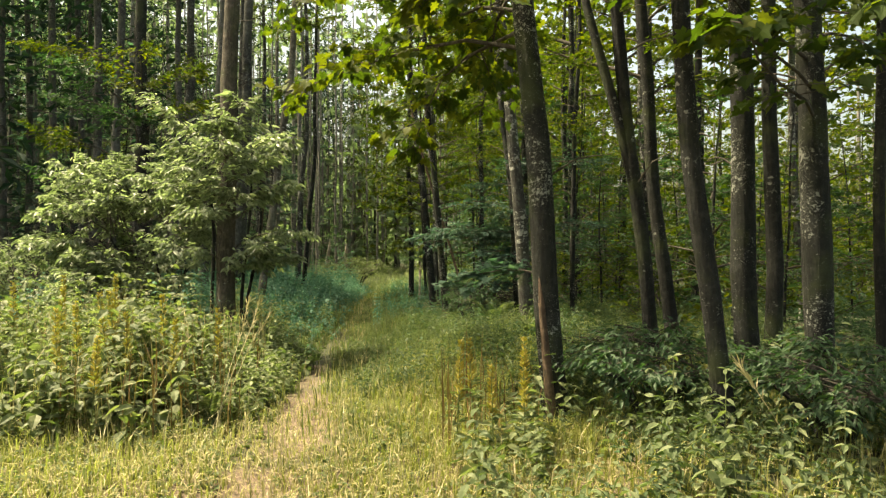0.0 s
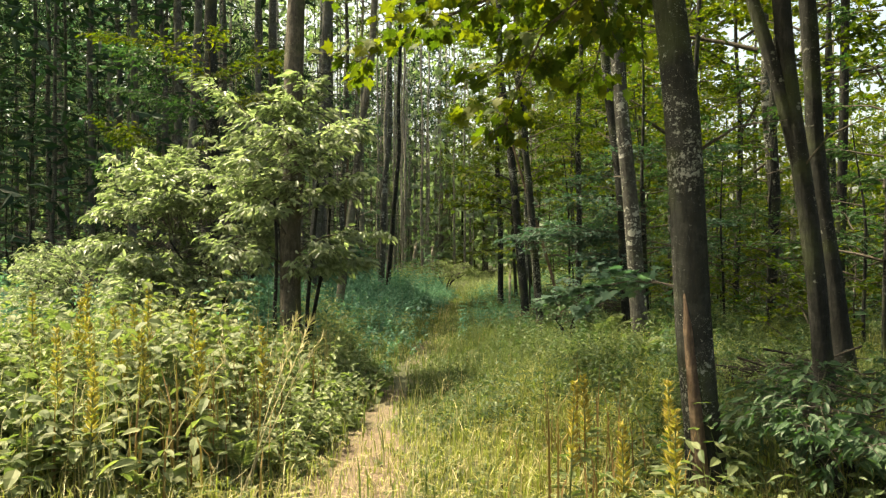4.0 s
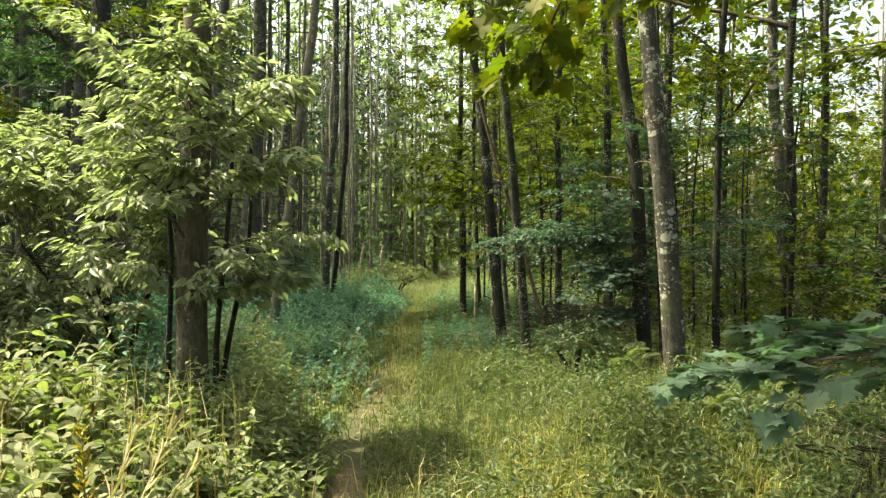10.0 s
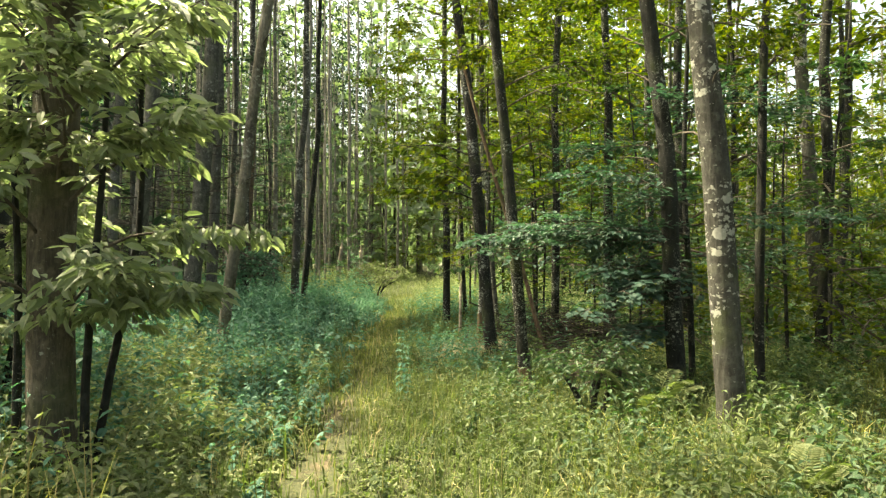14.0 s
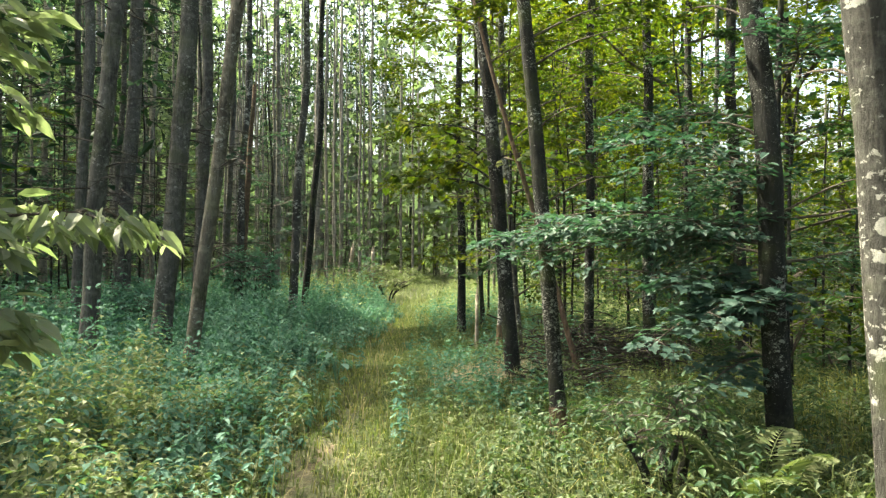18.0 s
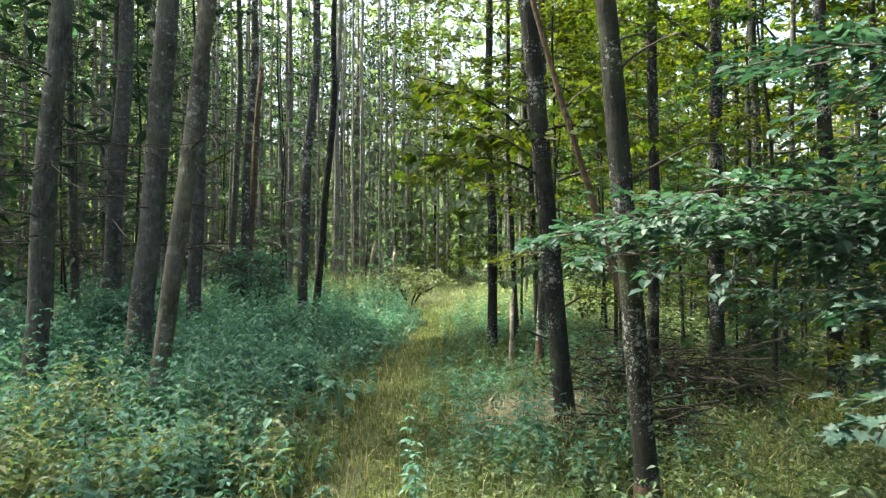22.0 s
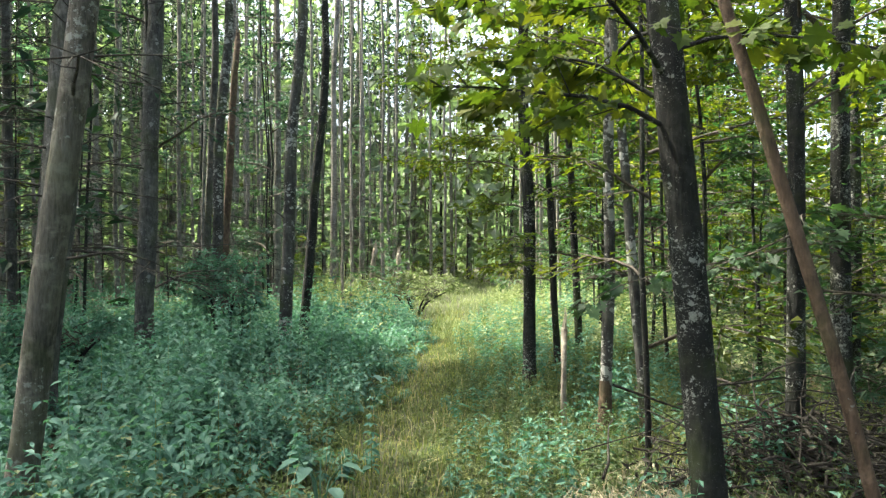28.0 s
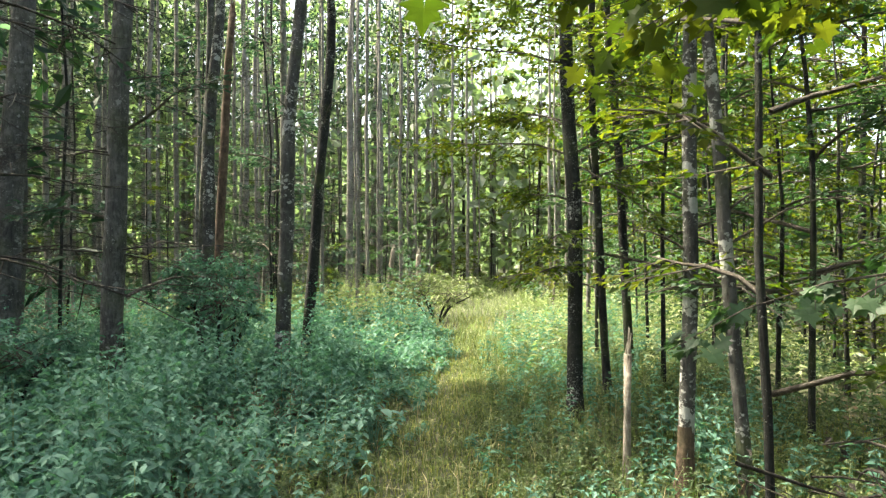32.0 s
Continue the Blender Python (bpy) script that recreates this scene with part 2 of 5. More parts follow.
# a darker copy of the weed leaf, with the verge's shade in its colour
L_WEED_SHADE = leaf_mat("weed_leaf_shade", (0.032, 0.056, 0.025), (0.07, 0.102, 0.047), (0.15, 0.18, 0.09), 0.35, rough=0.6, spec=0.25, glow=(1.1, 1.35, 0.6))
L_GRASS = leaf_mat("grass_blade", (0.10, 0.115, 0.034), (0.22, 0.215, 0.068), (0.42, 0.38, 0.17), 0.38)
L_VERGE = leaf_mat("verge_grass", (0.05, 0.076, 0.028), (0.104, 0.128, 0.05), (0.21, 0.22, 0.107), 0.35)
L_STRAW = leaf_mat("dry_straw", (0.22, 0.18, 0.09), (0.37, 0.31, 0.17), (0.52, 0.46, 0.29), 0.2)
# the blue-green leaf darkened: the plantation's shade is in this colour
L_TEAL_SHADE = leaf_mat("blue_green_leaf_shade", (0.016, 0.036, 0.026), (0.034, 0.064, 0.047), (0.075, 0.115, 0.088), 0.3, glow=(1.05, 1.4, 0.8))
# pale dry litter; on the tussock the same colour stands for sun
L_LITTER_SUN = leaf_mat("litter_and_sun_patch", (0.17, 0.145, 0.10), (0.29, 0.255, 0.185), (0.44, 0.40, 0.31), 0.2)
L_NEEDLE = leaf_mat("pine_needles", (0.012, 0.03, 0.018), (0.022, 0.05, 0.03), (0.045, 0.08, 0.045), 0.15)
L_GOLD = leaf_mat("yellow_flower_spike", (0.16, 0.12, 0.03), (0.3, 0.23, 0.055), (0.46, 0.38, 0.12), 0.3)


# ---- mesh helpers ----
def mesh_np(name, verts, polys, mat, smooth=True):
    """A mesh from arrays: polys is a list of (n, k) index arrays."""
    me = bpy.data.meshes.new(name)
    verts = np.asarray(verts, dtype=np.float32).reshape(-1, 3)
    polys = [np.asarray(p, dtype=np.int32) for p in polys if len(p)]
    loops = np.concatenate([p.ravel() for p in polys])
    sizes = np.concatenate([np.full(len(p), p.shape[1], dtype=np.int32) for p in polys])
    starts = np.concatenate(([0], np.cumsum(sizes)[:-1])).astype(np.int32)
    me.vertices.add(len(verts))
    me.vertices.foreach_set("co", verts.ravel())
    me.loops.add(len(loops))
    me.loops.foreach_set("vertex_index", loops)
    me.polygons.add(len(sizes))
    me.polygons.foreach_set("loop_start", starts)
    me.polygons.foreach_set("use_smooth", np.full(len(sizes), smooth, dtype=bool))
    me.update(calc_edges=True)
    me.materials.append(mat)
    return me


def part(name, me, parent=None, label="", at=None):
    ob = new(name, me)
    ob.parent = parent
    if at is not None:
        ob.matrix_basis = at
    return tagged(ob, label) if label else ob


def unit(a):
    return a / np.maximum(np.linalg.norm(a, axis=-1, keepdims=True), 1e-9)


def tube(points, radii, sides=8, rough=0.0, rng=RNG, cap=True):
    """Vertices and faces of a round stem along points."""
    p, r = np.asarray(points, float), np.asarray(radii, float)
    d = unit(np.gradient(p, axis=0))
    ref = np.where(np.abs(d[:, 2:3]) > 0.9, np.array([[1.0, 0, 0]]), np.array([[0, 0, 1.0]]))
    u = unit(np.cross(d, ref))
    w = np.cross(d, u)
    a = np.linspace(0, 2 * np.pi, sides, endpoint=False)
    rr = r[:, None] * (1 + rough * rng.normal(size=(len(p), sides)))
    v = p[:, None] + rr[..., None] * (np.cos(a)[None, :, None] * u[:, None] + np.sin(a)[None, :, None] * w[:, None])
    i, j = np.meshgrid(np.arange(len(p) - 1), np.arange(sides), indexing="ij")
    k = (j + 1) % sides
    f = np.stack([i * sides + j, i * sides + k, (i + 1) * sides + k, (i + 1) * sides + j], -1).reshape(-1, 4)
    v = v.reshape(-1, 3)
    if cap:
        t = (len(p) - 1) * sides
        v = np.vstack([v, p[-1] + d[-1] * r[-1] * 0.5])
        tri = np.stack([t + np.arange(sides), t + (np.arange(sides) + 1) % sides, np.full(sides, len(v) - 1)], -1)
        return v, [f, tri]
    return v, [f]


def gather(pieces):
    """Joins (verts, polys) pieces into one."""
    vs, quads, tris, n = [], [], [], 0
    for v, fs in pieces:
        for f in fs:
            (quads if f.shape[1] == 4 else tris).append(f + n)
        vs.append(v)
        n += len(v)
    return np.vstack(vs), [np.vstack(q) for q in (quads, tris) if q]


def leaves(P, A, N, L, W, detail=0, fold=0.18, droop=0.12):
    """Folded leaf blades: bases P, directions A, rough normals N, lengths L, widths W."""
    A, n = unit(A), len(P)
    B = unit(np.cross(N, A))
    N = np.cross(A, B)
    L, W = np.broadcast_to(L, n)[:, None], np.broadcast_to(W, n)[:, None]
    tip = P + L * A - droop * L * N
    if detail == 0:
        l = P + 0.45 * L * A + 0.5 * W * B + fold * W * N
        r = P + 0.45 * L * A - 0.5 * W * B + fold * W * N
        v = np.stack([P, l, tip, r], 1).reshape(-1, 3)
        o = np.arange(n)[:, None] * 4
        return v, [np.vstack([o + [0, 2, 1], o + [0, 3, 2]])]
    rows = [P]
    for s, w in ((0.25, 0.44), (0.6, 0.42)):
        for sg in (1, -1):
            rows.append(P + s * L * A + sg * w * W * B + fold * W * N - droop * 0.5 * s * L * N)
    rows.append(P + 0.45 * L * A - droop * 0.2 * L * N)
    rows.append(tip)
    v = np.stack(rows, 1).reshape(-1, 3)
    o = np.arange(n)[:, None] * 7
    return v, [np.vstack([o + [0, 5, 3, 1], o + [0, 2, 4, 5]]), np.vstack([o + [5, 6, 3], o + [5, 4, 6]])]


def maple_leaves(P, A, N, S):
    """Five-lobed leaves."""
    A, n = unit(A), len(P)
    B = unit(np.cross(N, A))
    N = np.cross(A, B)
    S = np.broadcast_to(S, n)[:, None]
    half = [(0.0, 0.03), (-0.06, 0.28), (0.16, 0.25), (0.30, 0.54), (0.42, 0.30), (0.62, 0.40), (0.66, 0.16), (1.0, 0.0)]
    ring = half[:-1] + [half[-1]] + [(a, -b) for a, b in half[-2::-1]]
    rows = [P + 0.36 * S * A]
    for a, b in ring:
        rows.append(P + a * S * A + b * S * B + (0.10 * abs(b) - 0.16 * a * a) * S * N)
    v = np.stack(rows, 1).reshape(-1, 3)
    k = len(rows)
    o = np.arange(n)[:, None] * k
    return v, [np.vstack([o + [0, i, i + 1] for i in range(1, k - 1)])]


def path_x(y):
    return np.interp(y, [-6, 3, 5.5, 8.4, 10.2, 12.2, 15, 17, 20, 24, 30, 36, 60], [-0.9, -1.05, -1.2, -1.53, -1.64, -1.82, -2.0, -2.22, -2.36, -2.6, -2.92, -2.6, 1.2])


def ground_z(x, y):
    x, y = np.asarray(x, float), np.asarray(y, float)
    d = np.abs(x - path_x(y) - 0.3)
    bank = 0.16 * np.clip((d - 0.8) / 1.6, 0, 1)
    dip = -0.45 * np.clip((x - 1.2) / 3.0, 0, 1) * np.clip((y - 14) / 5.0, 0, 1)
    wav = 0.05 * np.sin(1.3 * x + 0.7 * y) + 0.04 * np.sin(0.9 * y - 1.9 * x + 1.0) + 0.02 * np.sin(3.7 * x) * np.sin(3.1 * y)
    far = np.clip((np.hypot(x, y) - 90) / 60, 0, 1)
    lift = np.interp(y, [-8, 0, 5, 8.5, 12.5, 15.5, 18], [0.05, 0.12, 0.17, 0.21, 0.13, 0.04, 0.03])
    return (lift + bank + dip + wav * np.clip(d, 0.15, 1)) * (1 - far)


# ---- ground: one sheet to the horizon ----
def spread(lo, hi, step, far):
    core = np.arange(lo, hi + step / 2, step)
    out = [step * 1.25 ** i for i in range(1, 60)]
    tail = np.cumsum(out)
    tail = tail[tail < far]
    return np.concatenate([(lo - tail)[::-1], core, hi + tail])


gx, gy = spread(-9, 6, 0.19, 1500), spread(0, 30, 0.22, 1500)
GX, GY = np.meshgrid(gx, gy, indexing="ij")
GV = np.stack([GX, GY, ground_z(GX, GY)], -1).reshape(-1, 3)
gi, gj = np.meshgrid(np.arange(len(gx) - 1), np.arange(len(gy) - 1), indexing="ij")
gn = len(gy)
GF = np.stack([gi * gn + gj, (gi + 1) * gn + gj, (gi + 1) * gn + gj + 1, gi * gn + gj + 1], -1).reshape(-1, 4)
me = mesh_np("ground", GV, [GF], M_SOIL)
wear = me.attributes.new("wear", "FLOAT", "POINT")
dp = np.abs(GV[:, 0] - path_x(GV[:, 1]))
rut2 = np.abs(GV[:, 0] - path_x(GV[:, 1]) - 1.15)
near = np.clip((7.5 - GV[:, 1]) / 3, 0, 1)
w = np.maximum(np.clip(1.3 - dp / np.interp(GV[:, 1], [4.5, 7.5, 12], [0.6, 0.28, 0.2]), 0, 1) * np.interp(GV[:, 1], [5, 8, 10, 12, 14, 15, 17, 18], [0.8, 0.8, 0.6, 0.4, 0.45, 0.3, 0.3, 0.1]) * (0.8 + 0.45 * np.sin(1.9 * GV[:, 1]) * np.sin(0.8 * GV[:, 1] + 1)), near * np.clip(1.1 - rut2 / 0.5, 0, 1))
w = np.maximum(w, np.clip((6.2 - GV[:, 1]) / 2.5, 0, 1) * np.clip(1.5 - np.abs(GV[:, 0] + 0.6) / 2.4, 0.2, 0.72))
w = w * np.clip((GV[:, 1] + 5 + 1.5 * np.sin(1.3 * GV[:, 0])) / 4, 0, 1) * np.clip(0.85 + 0.3 * np.sin(2.3 * GV[:, 0] + 1.1 * GV[:, 1]) * np.sin(1.7 * GV[:, 1] - GV[:, 0]), 0, 1)
wear.data.foreach_set("value", w.astype(np.float32))
tagged(part("ground", me), "dark forest soil with a narrow worn footpath of dry earth and straw", "ground", kind="structure")


# ---- trees ----
def stem_points(x0, k, h, kx_top=0.25, bend=0.03, n=14, rng=RNG, low=0.0):
    """An axis that leans by k (x, y) below and straightens above; local metres."""
    z = np.concatenate([[-0.25, 0.0, 0.12, 0.3, 0.6], np.linspace(1.0, h, n)])
    zz = np.minimum(z, 5) + np.maximum(z - 5, 0) * kx_top
    ph = rng.uniform(0, 6.28, 4)
    env = np.clip(z / 2, 0, 1)
    x = k[0] * zz + env * bend * (np.sin(0.9 * z + ph[0]) + 0.5 * np.sin(2.1 * z + ph[1]) - np.sin(ph[0]) * 0.3)
    y = k[1] * zz + env * bend * (np.sin(0.8 * z + ph[2]) + 0.5 * np.sin(1.9 * z + ph[3]))
    return np.stack([x, y, z], -1)


def stem_radii(z, dia, h, top=0.25, flare=0.5):
    r = dia / 2 * (1 - (1 - top) * np.clip((z - 1.2) / (h - 1.2), 0, 1))
    return r * (1 + flare * np.exp(-np.clip(z, 0, 9) / 0.16))


def trunk_mesh(axis, dia, h, mat, sides=12, rough=0.035, top=0.25, rng=RNG, name="trunk"):
    v, f = tube(axis, stem_radii(axis[:, 2], dia, h, top), sides, rough, rng)
    return mesh_np(name, v, f, mat)


def on_axis(axis, z):
    return np.array([np.interp(z, axis[:, 2], axis[:, 0]), np.interp(z, axis[:, 2], axis[:, 1]), z])


def curve(p0, p1, sag=0.0, n=7, wob=0.04, rng=RNG):
    p0, p1 = np.asarray(p0, float), np.asarray(p1, float)
    s = np.linspace(0, 1, n)[:, None]
    L = np.linalg.norm(p1 - p0)
    p = p0 + (p1 - p0) * s
    p[:, 2] += sag * 4 * (s * (1 - s))[:, 0]
    ph = rng.uniform(0, 6.28, 3)
    for i in range(3):
        p[:, i] += wob * L * np.sin(5 * s[:, 0] + ph[i]) * (s * (1.2 - s))[:, 0] * 2
    return p


def spray(p0, p1, sag, width, n_twigs, n_leaves, size, rng, flat=0.35, r0=0.02, maple=False, hang=0.25, start=0.2, detail=0, slim=0.55, sides=5, thick=0.6):
    """A leafy bough: its wood pieces and its leaves."""
    ax = curve(p0, p1, sag, n=6, rng=rng)
    s = np.linspace(0, 1, len(ax))
    main = tube(ax, np.interp(s, [0, 1], [r0, r0 * 0.2]), sides, 0, rng)
    wood = []
    along = unit(ax[-1] - ax[0])
    side = unit(np.cross(along, [0, 0, 1]))
    st = np.sort(rng.uniform(start, 0.98, n_twigs))
    base = np.stack([np.interp(st, s, ax[:, i]) for i in range(3)], -1)
    sg = np.where(np.arange(n_twigs) % 2 == 0, 1, -1) * rng.uniform(0.5, 1.1, n_twigs)
    ln = width * (1.15 - 0.75 * st) * rng.uniform(0.6, 1.15, n_twigs)
    td = unit(along * rng.uniform(0.35, 0.9, (n_twigs, 1)) + side * sg[:, None] + np.stack([0 * st, 0 * st, rng.normal(0, 0.22, n_twigs)], -1))
    tip = base + td * ln[:, None]
    tip[:, 2] -= 0.1 * ln
    for a, b in zip(base, tip):
        wood.append(tube(np.stack([a, b]), [r0 * 0.35, r0 * 0.1], 3, 0, rng, cap=False))
    pick = rng.integers(0, n_twigs, n_leaves)
    u = rng.uniform(0.1, 1.05, n_leaves)
    P = base[pick] + (tip - base)[pick] * u[:, None] + rng.normal(0, 0.035 * width + 0.02, (n_leaves, 3)) * [1, 1, thick]
    lat = np.cross(td[pick], [0, 0, 1.0])
    A = td[pick] + lat * rng.choice([-1, 1], n_leaves)[:, None] * rng.uniform(0.4, 1.2, (n_leaves, 1)) + rng.normal(0, 0.3, (n_leaves, 3))
    A[:, 2] -= hang
    N = np.array([0, 0, 1.0]) + rng.normal(0, flat, (n_leaves, 3))
    S = size * rng.uniform(0.65, 1.2, n_leaves)
    lf = maple_leaves(P, A, N, S) if maple else leaves(P, A, N, S, S * slim, detail)
    return main, wood, lf


def bough(parent, p0, p1, sag, width, n_twigs, n_leaves, size, leaf, seed, wood=None, r0=0.02, label="", **kw):
    """A branch with its foliage under a tree; p0 and p1 in the world."""
    rng = np.random.default_rng(seed)
    o = np.array(parent.location)
    main, w, lf = spray(np.array(p0) - o, np.array(p1) - o, sag, width, n_twigs, n_leaves, size, rng, r0=r0, **kw)
    b = part("branch", mesh_np("branch", *main, wood or M_TWIG), parent)
    tagged(part("twig_work", mesh_np("twig_work", *gather(w), wood or M_TWIG), b), kind="stuff")
    tagged(part("foliage", mesh_np("foliage", *lf, leaf, smooth=False), b, label), kind="stuff")
    return b


def crown_meshes(seed, H, R, boughs, n_leaves, size, leaf, up=0.3, flat=0.45, joined=False, slim=0.6):
    """Limb meshes and one foliage mesh round a vertical axis from z=0 to H."""
    rng = np.random.default_rng(seed)
    limbs, twigs, lfs = [], [], []
    for i in range(boughs):
        z = H * (i + rng.uniform(0.1, 0.9)) / boughs
        a = i * 2.4 + rng.uniform(-0.4, 0.4)
        ln = R * (1 - 0.65 * z / H) * rng.uniform(0.7, 1.15)
        p0 = np.array([0, 0, z * 0.92])
        p1 = p0 + np.array([math.cos(a) * ln, math.sin(a) * ln, ln * up * rng.uniform(0.3, 1.6)])
        main, w, lf = spray(p0, p1, 0.06 * ln, 0.55 * ln, 7 if joined else 12, n_leaves // boughs, size, rng, flat, r0=0.012 * ln + 0.006, hang=0.15, start=0.12, slim=slim, sides=3 if joined else 5)
        limbs.append(mesh_np("limb", *main, M_TWIG))
        twigs += w + ([main] if joined else [])
        lfs.append(lf)
    return limbs, mesh_np("twig_work", *gather(twigs), M_TWIG), mesh_np("crown", *gather(lfs), leaf, smooth=False)


CROWNS = [crown_meshes(s, 7.0, 3.3, 9, 2100, 0.165, L_CROWN) for s in (1, 2, 3)] + [crown_meshes(s, 7.0, 3.3, 7, 1000, 0.2, L_CROWN) for s in (4, 5)]


def put_crown(tree, axis, z, k, turn=0.0, scale=1.0):
    limbs, twigs, leaf = CROWNS[k]
    m = Matrix.Translation(on_axis(axis, z)) @ Matrix.Rotation(turn, 4, "Z") @ Matrix.Scale(scale, 4)
    for l in limbs:
        part("limb", l, tree, at=m)
    tagged(part("twig_work", twigs, tree, at=m), kind="stuff")
    tagged(part("crown", leaf, tree, at=m), kind="stuff")


def tree(x, y, k, dia, seed, mat=None, h=13.0, crown=7.6, name="deciduous_tree", label="slender deciduous tree with dark lichen-spotted bark", bend=0.03, crown_scale=0.5, ky=0.0):
    """A single tree whose trunk leans by k along x at the ground."""
    rng = np.random.default_rng(seed)
    z0 = float(ground_z(x, y))
    t = new(name)
    t.location = (x, y, z0)
    axis = stem_points(0, (k, ky), h, bend=bend, n=30, rng=rng)
    part("trunk", trunk_mesh(axis, dia, h, mat or M_BARK, rng=rng), t)
    for i in range(4):
        z = rng.uniform(1.6, 4.5)
        p = on_axis(axis, z)
        a = rng.uniform(0, 6.28)
        ln = rng.uniform(0.25, 0.8)
        c = curve(p, p + [math.cos(a) * ln, math.sin(a) * ln, ln * 0.4], 0.05, 5, rng=rng)
        part("dead_branch", mesh_np("dead_branch", *tube(c, np.linspace(0.011, 0.003, 5), 4), M_TWIG), t)
    if crown:
        if y > 9.5 and -1 < x < 6:
            put_crown(t, axis, crown - 0.3, 3 + seed % 2, rng.uniform(0, 6.28), 0.6)
        else:
            put_crown(t, axis, crown, 3 + seed % 2 if h < 14 else seed % 3, rng.uniform(0, 6.28), crown_scale)
    t["axis_k"] = k
    return tagged(t, label, "tree", "trees beside the footpath")


def along(t, z):
    """A world point on the trunk of a tree made by tree(), z above its foot, without its bends."""
    return np.array([t.location.x + t["axis_k"] * z, t.location.y, t.location.z + z])


tree_a = tree(0.905, 5.44, -0.089, 0.20, 21, M_BARK, label="maple with dark bark, white lichen spots and a peeled reddish foot")
tree_b = tree(1.84, 4.5, -0.093, 0.132, 22, M_BARK_DARK)
tree_c = tree(2.55, 5.75, -0.034, 0.195, 23, M_BARK)
tree_d = tree(2.78, 5.1, -0.019, 0.205, 24, M_BARK, label="straight maple with dark lichen-spotted bark at the clearing's edge")
tree_e = tree(2.09, 6.85, -0.10, 0.14, 25, M_BARK_DARK, label="dark slender tree that forks at head height")
tree_e2 = tree(2.55, 7.6, -0.10, 0.15, 26, M_BARK_DARK)
tree_f = tree(3.52, 5.5, -0.02, 0.09, 27, M_BARK_DARK)
tree_m = tree(1.25, 10.07, -0.094, 0.19, 28, M_BARK_PALE, label="alder with pale grey bark blotched with white lichen", bend=0.035)
tree_v = tree(1.27, 11.33, -0.074, 0.15, 29, M_BARK)
tree_p = tree(0.07, 12.46, -0.08, 0.12, 30, M_BARK, label="thin tree beside the brushwood pile, grey flaky bark", bend=0.02)
tree_o = tree(-0.17, 14.65, -0.10, 0.165, 31, M_BARK, label="dark maple with white lichen spots leaning over the path", bend=0.02)
tree_u = tree(-0.90, 19.76, -0.011, 0.15, 32, M_BARK)
tree_u2 = tree(-0.5, 20.6, -0.04, 0.085, 33, M_BARK_DARK)
tree_y = tree(-0.25, 17.95, 0.009, 0.11, 34, M_BARK_PALE, label="thin pale trunk with a rusty mossy foot")
tree_z = tree(0.05, 17.5, -0.068, 0.09, 35, M_BARK_PALE, label="thin pale leaning trunk")
tree_x = tree(0.90, 16.53, 0.012, 0.13, 36, M_BARK)
tree_x2 = tree(2.25, 18.7, -0.02, 0.2, 37, M_BARK)
tree(3.9, 22.0, -0.01, 0.2, 50, M_BARK, h=14)
tree(3.65, 20.1, 0.03, 0.11, 51, M_BARK_PALE)
tree_w = tree(5.05, 16.23, -0.083, 0.23, 38, M_BARK_PALE, h=14, crown=7.5, label="tall pale birch-like trunk among yellow-green leaves")
tree(2.265, 12.08, 0.014, 0.09, 39, M_BARK_DARK)
tree(6.91, 19.4, 0.041, 0.18, 42, M_BARK_DARK, h=14, crown=7.5)
tree(7.87, 21.06, 0.0, 0.16, 43, M_BARK, h=14, crown=7.5)
tree(-0.1, 21.8, -0.049, 0.11, 44, M_BARK_DARK, h=13, crown=6.5)
tree_sh = tree(-2.86, 9.15, 0.005, 0.25, 45, M_BROWN, label="tree with brown bark wrapped in leafy side shoots")
tree_back = tree(-5.4, 12.3, 0.01, 0.26, 46, M_BARK_DARK, label="dark thick trunk behind the bright shrub", crown=0)
tree(-4.55, 22.5, 0.073, 0.16, 47, M_BARK, h=14, crown=8)
tree(-4.51, 21.4, 0.05, 0.19, 48, M_BARK_PALE, h=14, crown=8)
tree(-6.03, 22.4, 0.042, 0.18, 49, M_BARK_PALE, h=14, crown=8, label="pale trunk with a long stripped scar")

# the second stem of the forked tree
e = np.array(tree_e.location)
c = curve(along(tree_e, 1.75) - e, along(tree_e, 1.75) - e + [-0.62, 0.1, 2.6], 0, 8, 0.02)
part("stem", mesh_np("stem", *tube(c, np.linspace(0.058, 0.035, 8), 10, 0.03), M_BARK_DARK), tree_e)
# peeled reddish strip at the maple's foot
c = [[-0.05 - 0.09 * z, -0.085 + 0.001 * z, z] for z in (0.1, 0.4, 0.7, 1.0, 1.2)]
part("peeled_strip", mesh_np("peeled_strip", *tube(c, [0.05, 0.04, 0.035, 0.025, 0.008], 8, 0.05), M_RED), tree_a, "reddish peeled wood at the foot")

# rusty, mossy feet of two thin trunks
for t, dia, high in ((tree_y, 0.11, 0.5), (tree_p, 0.12, 0.32), (tree_z, 0.09, 0.25)):
    axis = stem_points(0, (t["axis_k"], 0), high, bend=0.0, n=2)
    axis = axis[axis[:, 2] <= high]
    part("rusty_foot", mesh_np("rusty_foot", *tube(axis, stem_radii(axis[:, 2], dia, 13.0) * np.linspace(1.12, 1.02, len(axis)), 12, 0.03, cap=False), M_RED), t, "rusty brown mossy foot")

# leaning, broken reddish stem over the brushwood
lean_tree = new("leaning_tree")
lean_tree.location = (0.58, 14.37, float(ground_z(0.58, 14.37)))
c = curve((0, 0, -0.15), (-1.25, 0.1, 4.4), -0.02, 12, 0.012)
